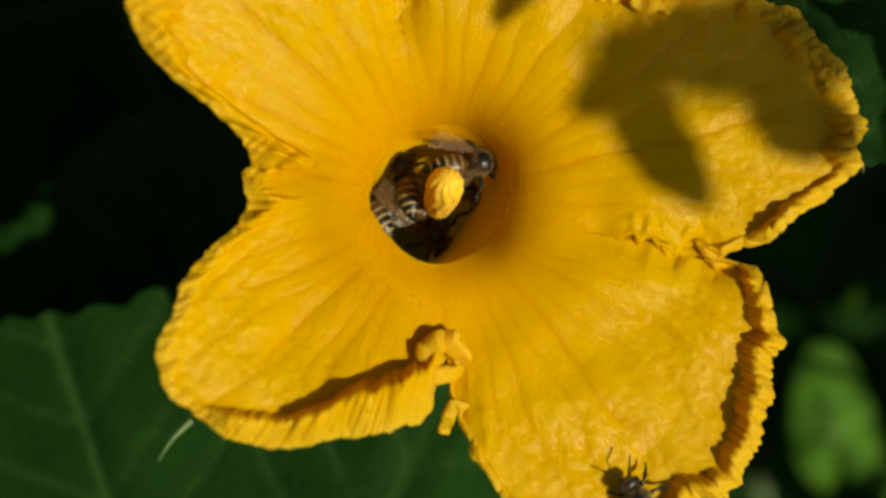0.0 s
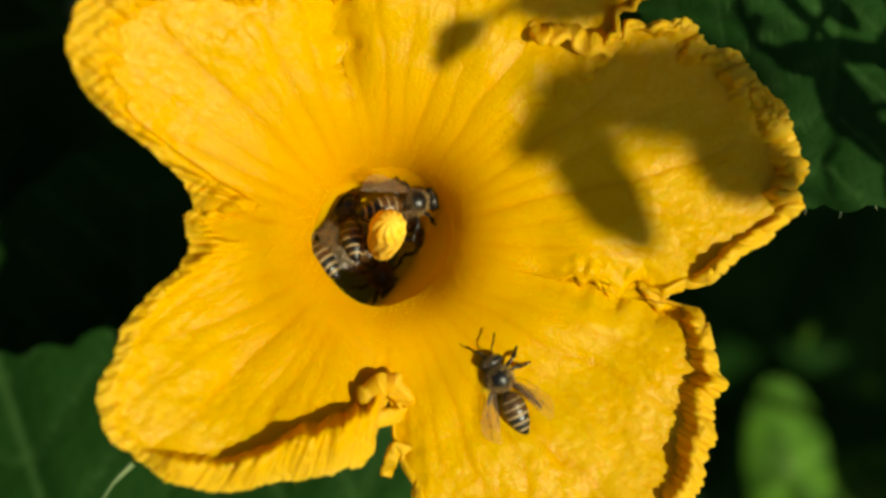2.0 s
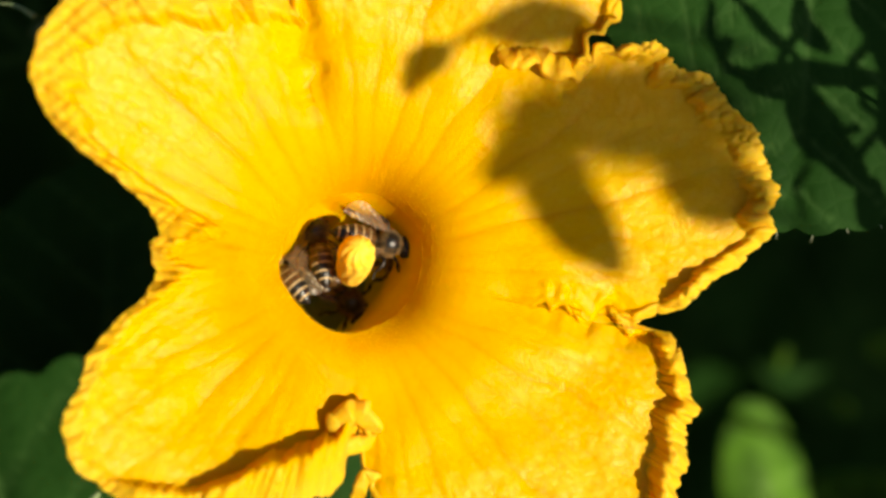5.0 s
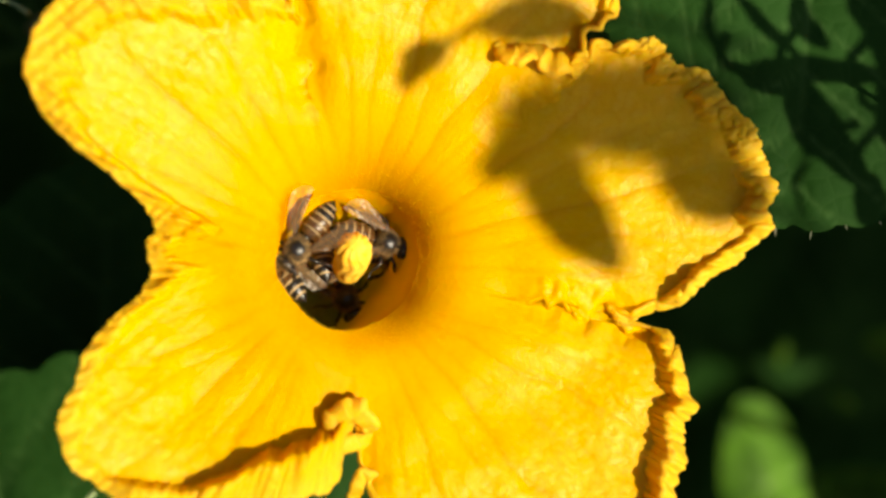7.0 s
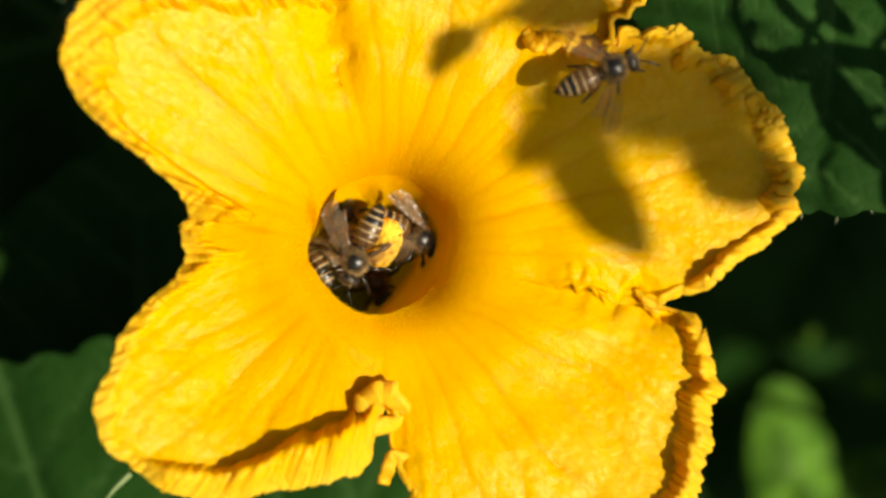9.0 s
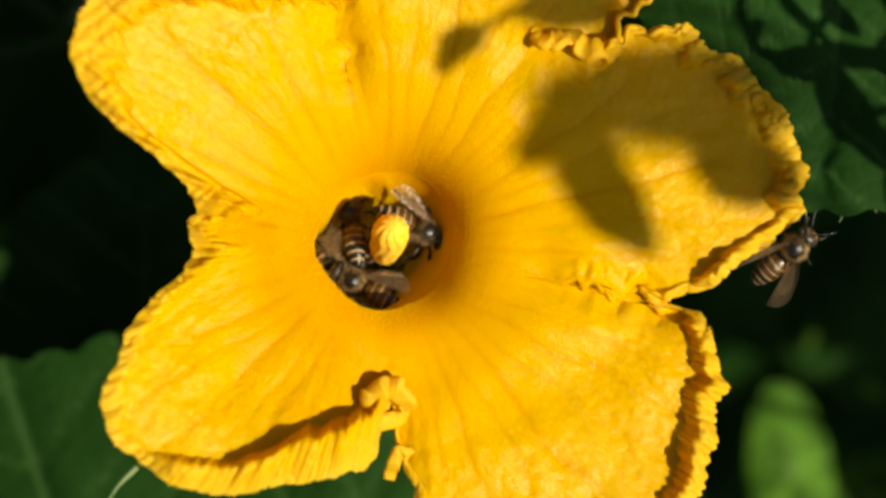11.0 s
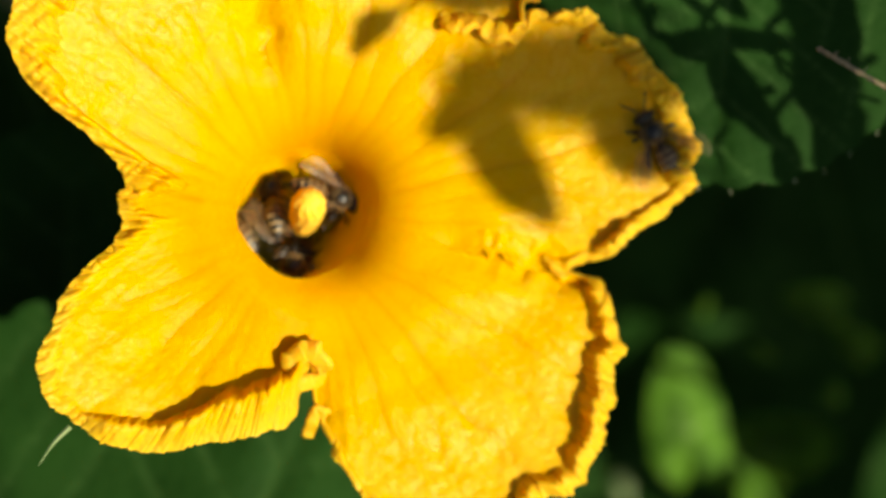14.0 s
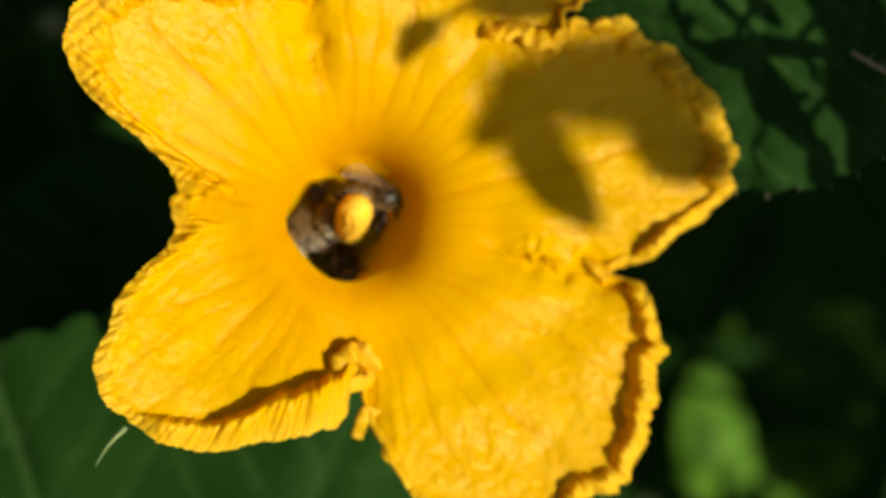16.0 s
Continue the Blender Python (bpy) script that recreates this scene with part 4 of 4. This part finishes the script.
first_bee = make_bee()
first_bee.matrix_world = spot(0, 0, 60)
first_bee.scale = (0.94, 0.94, 0.94)
WALKER = (
    (0, 27.2, -41.2, 0.5, 120, 0, 0),
    (0.5, 26.3, -40.8, 0.6, 115, 0, 0),
    (1, 20.7, -38.2, 1.7, 100, 0, 0),
    (1.3, 21.1, -34.2, 0.6, 95, 0, 0),
    (1.5, 21.6, -33.1, 0.5, 95, 0, 0),
    (1.7, 19.3, -31.4, 0.8, 95, 0, 0),
    (1.8, 20.2, -28.0, 0.1, 100, 0, 0),
    (1.9, 17.0, -23.0, -0.3, 108, 0, 0),
    (2, 16.3, -19.5, -1.4, 116, 0, 0),
    (2.1, 13.7, -16.5, -1.6, 115, 0, 0),
    (2.2, 12.1, -12.4, -2.8, 108, 0, 0),
    (2.3, 12.0, -10.0, -4.2, 92, 0, 0),
    (2.4, 13.3, -7.1, -5.7, 65, 0, -25),
    (2.5, 15.4, -4.9, -5.9, 46, 0, -42),
    (2.7, 20.8, -1.2, -5.4, 35, 0, -42),
    (2.9, 28.9, 0.7, -4.2, 12, 0, -25),
    (3, 31.6, -0.9, -4.6, -12, 0, -10),
    (3.2, 37.8, 1.1, -6.1, 2, 0, 0),
    (3.4, 42.2, 2.8, -6.0, 15, 0, 0),
    (3.5, 45.0, 3.7, -6.1, 22, 0, 0),
    (3.6, 47.5, 4.3, -6.3, 10, 0, 0),
    (3.7, 47.5, 2.7, 10.0, -12, 0, 0),
    (3.8, 49.9, 0.9, 12.0, -20, 0, 0),
    (3.9, 64.8, -4.8, -6.0, -20, 10, 0),
    (4.1, 102.2, -13.9, -10.0, -10, 10, 0),
    (5.2, 87.3, -29.8, 30.0, 60, 0, 0),
    (6, 47.0, -40.5, 25.0, 125, 0, 0),
    (6.2, 21.9, -21.1, 14.0, 120, -10, 0),
    (6.3, 10.6, -7.8, 4.0, 118, -10, 0),
    (6.4, -3.9, 5.8, -3.0, 145, -10, 0),
    (6.6, -5.5, 6.1, -4.0, 180, 0, 0),
    (6.8, -6.0, 5.1, -4.0, 215, 0, 0),
    (7, -6.1, 3.7, -4.0, 232, 10, 0),
    (7.5, -6.3, 3.3, -4.0, 215, 10, 0),
    (7.7, -7.2, 4.4, -4.0, 180, 0, 0),
    (8, -7.5, 6.3, -4.0, 140, 10, 0),
    (8.2, -7.7, 7.6, -2.0, 108, 20, 0),
    (8.5, -5.1, 7.9, 0.0, 85, 25, 25),
    (8.6, -0.4, 6.0, 4.0, 92, 20, 0),
    (8.7, 11.8, 5.3, 10.0, 95, 10, 0),
    (8.8, 6.9, 11.2, 12.0, 68, 0, 0),
    (8.9, 9.9, 24.9, 10.0, 48, 0, 0),
    (8.96, 26.4, 25.3, 2.8, 26, 0, 0),
    (9, 29.8, 23.7, 3.8, 22, 0, 0),
    (9.04, 32.3, 20.6, 3.0, 18, 0, 0),
    (9.1, 43.9, 0.3, 12.0, 5, 0, 0),
    (9.2, 48.4, -3.9, 2.0, 30, 0, 0),
    (9.5, 53.3, -2.0, -9.0, 42, 20, 0),
    (11.3, 55.3, -0.7, -9.0, 42, 24, 0),
    (11.6, 55.9, -0.0, -9.0, 42, 28, 0),
    (12, 57.2, 2.2, -11.0, 40, 60, 0),
    (12.5, 57.4, 0.2, -8.0, 38, 72, 0),
    (13, 57.5, 0.0, -8.0, 40, 72, 0),
    (13.4, 57.9, 2.0, -8.0, 50, 60, 0),
    (13.8, 57.6, 1.2, 2.0, 100, 0, 0),
    (13.9, 56.5, 3.4, -7.4, 118, 0, 0),
    (14, 51.7, 11.4, -7.6, 120, 0, 0),
    (14.2, 45.9, 15.6, -6.9, 123, 0, 0),
    (14.5, 40.8, 20.6, -5.7, 124, 0, 0),
    (14.7, 38.2, 24.0, -4.8, 112, 0, 0),
    (15, 33.1, 28.8, -2.9, 112, 0, 0),
    (15.2, 31.8, 31.3, -0.8, 110, 0, 0),
    (15.5, 30.7, 37.2, 0.4, 110, 0, 0),
    (16, 29.9, 45.0, 5.9, 110, 0, 0),
)
FLYER = (
    (0, -94.4, -65.5, 30.0, 40, 0, 0),
    (7, -74.4, -48.7, 30.0, 40, 0, 0),
    (7.8, -46.6, -30.3, 22.0, 62, 0, 0),
    (7.9, -37.8, -19.7, 22.0, 58, 0, 0),
    (8, -22.2, -1.1, 22.0, 48, 0, 0),
    (8.1, 7.7, -2.0, 22.0, 15, 0, 0),
    (8.2, 45.5, 5.9, 20.0, 75, 0, 0),
    (8.3, 47.9, 18.1, 18.0, 115, 0, 0),
    (8.4, 33.9, 28.6, 18.0, 145, 0, 0),
    (8.5, 25.9, 33.6, 16.0, 165, 0, 0),
    (8.6, 13.4, 29.4, 12.0, 170, 0, 0),
    (8.7, -9.8, 20.2, 10.0, 185, 0, 0),
    (8.8, -5.7, 20.0, 8.0, 215, 0, 0),
    (8.9, 1.1, 14.6, 6.0, 243, -10, 0),
    (9, -2.7, 0.3, -2.0, 246, -5, 0),
    (9.2, -2.6, 0.6, -4.0, 235, 0, 0),
    (10.2, -3.6, -4.2, -10.0, 190, 0, 0),
    (11.3, -3.7, -5.3, -12.0, 142, -6, 0),
    (11.5, -3.5, -5.5, -12.0, 140, -6, 0),
    (16, 0.1, -9.3, -13.0, 132, -8, 0),
)
THRIPS = (
    ((0, 9.5, 11.5, -8.5, 40), (3.5, 10.9, 8.5, -10.2, 75), (4, 11.0, 8.4, -10.3, 110), (7, 13.1, 9.6, -8.5, 40), (8.5, 13.3, 10.0, -8.3, 75), (11.5, 14.0, 11.2, -7.6, 110), (16, 15.0, 10.1, -7.9, 40)),
    ((0, 13.8, 4.6, -10.1, 40), (3.5, 12.9, 7.0, -9.8, 75), (4, 13.0, 8.4, -9.1, 110), (7, 12.0, 4.8, -11.4, 40), (11.5, 12.2, 2.7, -11.8, 75), (16, 14.9, -1.7, -9.6, 110)),
    ((0, 25.5, -21.6, -5.2, 40), (1.5, 27.7, -24.6, -5.2, 75), (3.5, 25.4, -22.0, -5.1, 110), (7, 18.4, -20.5, -4.4, 40), (9, 18.1, -20.5, -4.3, 75), (11.5, 16.5, -18.2, -4.3, 110), (12.5, 16.3, -17.7, -4.4, 40), (14.5, 16.1, -17.6, -4.4, 75), (16, 15.6, -16.6, -4.5, 110)),
)


def thrips():
    top = new("thrips")
    c = [Vector((x, 0, 0)) for x in (-0.5, -0.35, -0.1, 0.1, 0.25)]
    v, f = tube(c, [0.03, 0.11, 0.15, 0.13, 0.1], 8)
    mesh_object("body", [p * MM for p in v], f, BROWN, top, "slender dark brown body")
    v, f = ball(0.34, 0, 0, 0.11, 0.1, 0.09, 6, 8)
    mesh_object("head", v, f, CHITIN, top)
    for s in (1, -1):
        v, f = tube([Vector((0.4, 0.05 * s, 0)), Vector((0.6, 0.12 * s, 0.03))], [0.02, 0.01], 5)
        mesh_object("antenna", [p * MM for p in v], f, CHITIN, top)
    return tagged(top, "tiny dark thrips crawling on the petal", "insect", "thrips on the petals")


tiny = [thrips() for _ in THRIPS]


def legs_of(bee, spans, flies=0.0):
    """Let the legs of a bee step in turn while it walks: spans of seconds."""
    legs = [o for o in bee.children if o.name.split(".")[0] == "leg"]
    for n, o in enumerate(legs):
        tuck = pose(0.2 * MM, -1.6 * MM * (1 if n < 3 else -1), 0.5 * MM)
        rows = [(0, tuck), (flies - 0.1, tuck), (flies, pose(0, 0, 0))] if flies else [(0, pose(0, 0, 0))]
        for a, b in spans:
            t, k = a, n % 2
            while t < b:
                rows.append((t, pose(0, 0, 0, 0, 0, (9 if k % 2 else -9) * (1 if n < 3 else -1))))
                t, k = t + 0.1, k + 1
            rows.append((b, pose(0, 0, 0)))
            if 8 < b < 9:
                # drawn in while it hangs behind the petal's edge
                rows += [(8.5, pose(0, 0, 0)), (8.65, tuck), (13.3, tuck), (13.6, pose(0, 0, 0))]
        walk(o, [*rows, (16.0, pose(0, 0, 0))])


THROAT = (
    ((-5.3, 4.0, -14.0, 101, -26, 0), ((0, 0, 0, 0, 0), (4, 0, 0, 0, 0), (8, 0.4, 0.5, 0, 4), (12, 0, -0.3, 0, -3), (16, 0.3, 0, 0, 2))),
    ((-11.2, 0.4, -15.5, 130, -14, 10), ((0, 0, 0, 0, 0), (6, 0.3, 0.2, 0, 3), (11, -0.2, 0.2, 0, -5), (16, 0, 0, 0, 0))),
    ((-1.9, -3.3, -21.0, -60, -10, 0), ((0, 0, 0, 0, 0), (4, 0.3, 0, 0, 4), (8, 0, 0.4, 0, -4), (16, 0.2, 0, 0, 0))),
    ((3.2, 4.2, -12.0, -12, -24, -14), ((0, 0.6, 1.2, 0.5, 18), (0.5, 0.6, 1.4, 0.5, 25), (1, 0, 1.6, 0.5, 14), (1.5, -1.6, 1.2, 1, -12), (2, -0.6, 1.4, 1, 22), (2.5, -0.8, 1.0, 0.6, 25), (3, 0, 0.4, 0, 8), (3.5, 0, 0, 0, 0), (4, 0, 0, 0, 0), (7, 0.2, -0.4, 0, -5), (8.5, 0.6, -0.6, 0.3, -8), (9, 0.8, -1.6, 0, -18), (11.5, 0.6, -1.0, 0, -12), (14, 0.3, -0.4, 0, -5), (16, 0.5, 0.4, 0, 8))),
    ((4.4, 2.0, -20.0, -38, -10, 0), ((0, 0, 0, 0, 0), (5, 0.3, 0, 0, -4), (10, 0, 0.3, 0, 3), (16, 0, 0, 0, 0))),
)
walker = first_bee
walker["label"] = "dark honey bee walking and flying about the blossom"
flyer = copy_thing(first_bee, spot(-60, -60, 40))
flyer["label"] = "brown striped honey bee flying into the throat"
throat_bees = []
for (x, y, z, h, p, r), _ in THROAT:
    b = copy_thing(first_bee, spot(x, y, z, h, p, r))
    b["label"] = "brown striped honey bee crowded head down in the throat"
    throat_bees.append(b)


def wings_of(bee, rows):
    """Key each wing of a bee: rows of seconds and spread."""
    for w in bee.children:
        kind = w.name.split(".")[0]
        if kind in ("forewing", "hindwing"):
            walk(w, [(t, wing_pose(kind, w["side"], k)) for t, k in rows])


def motions():
    for ob, rows in zip(tiny, THRIPS):
        walk(ob, [(t, spot(x, y, z, h)) for t, x, y, z, h in rows])
    legs_of(walker, ((0.2, 3.4), (6.4, 8.4), (13.7, 15.4)))
    walk(walker, [(t, spot(x, y, z, h, p, r)) for t, x, y, z, h, p, r in WALKER])
    legs_of(flyer, (), 9.0)
    walk(flyer, [(t, spot(x, y, z, h, p, r)) for t, x, y, z, h, p, r in FLYER])
    wings_of(walker, ((0, 0.1), (2.6, 0.15), (2.9, 0.45), (3.1, 0.4), (3.4, 0.1), (3.55, 0.02), (3.7, 0.5), (4.2, 0.6), (6.3, 0.6), (6.4, 0.3), (7, 0.1), (8.5, 0.15), (8.7, 0.5), (9.1, 0.6), (9.4, 0.1), (13.7, 0.1), (14, 0.3), (16, 0.25)))
    wings_of(flyer, ((0, 0.6), (8.9, 0.6), (9.0, 0.35), (9.3, 0.15), (10.5, 0.0), (16, 0.0)))
    for bee, ((x, y, z, h, p, r), shifts) in zip(throat_bees, THROAT):
        walk(bee, [(t, spot(x + a, y + b, z + c, h + d, p, r)) for t, a, b, c, d in shifts])


motions()
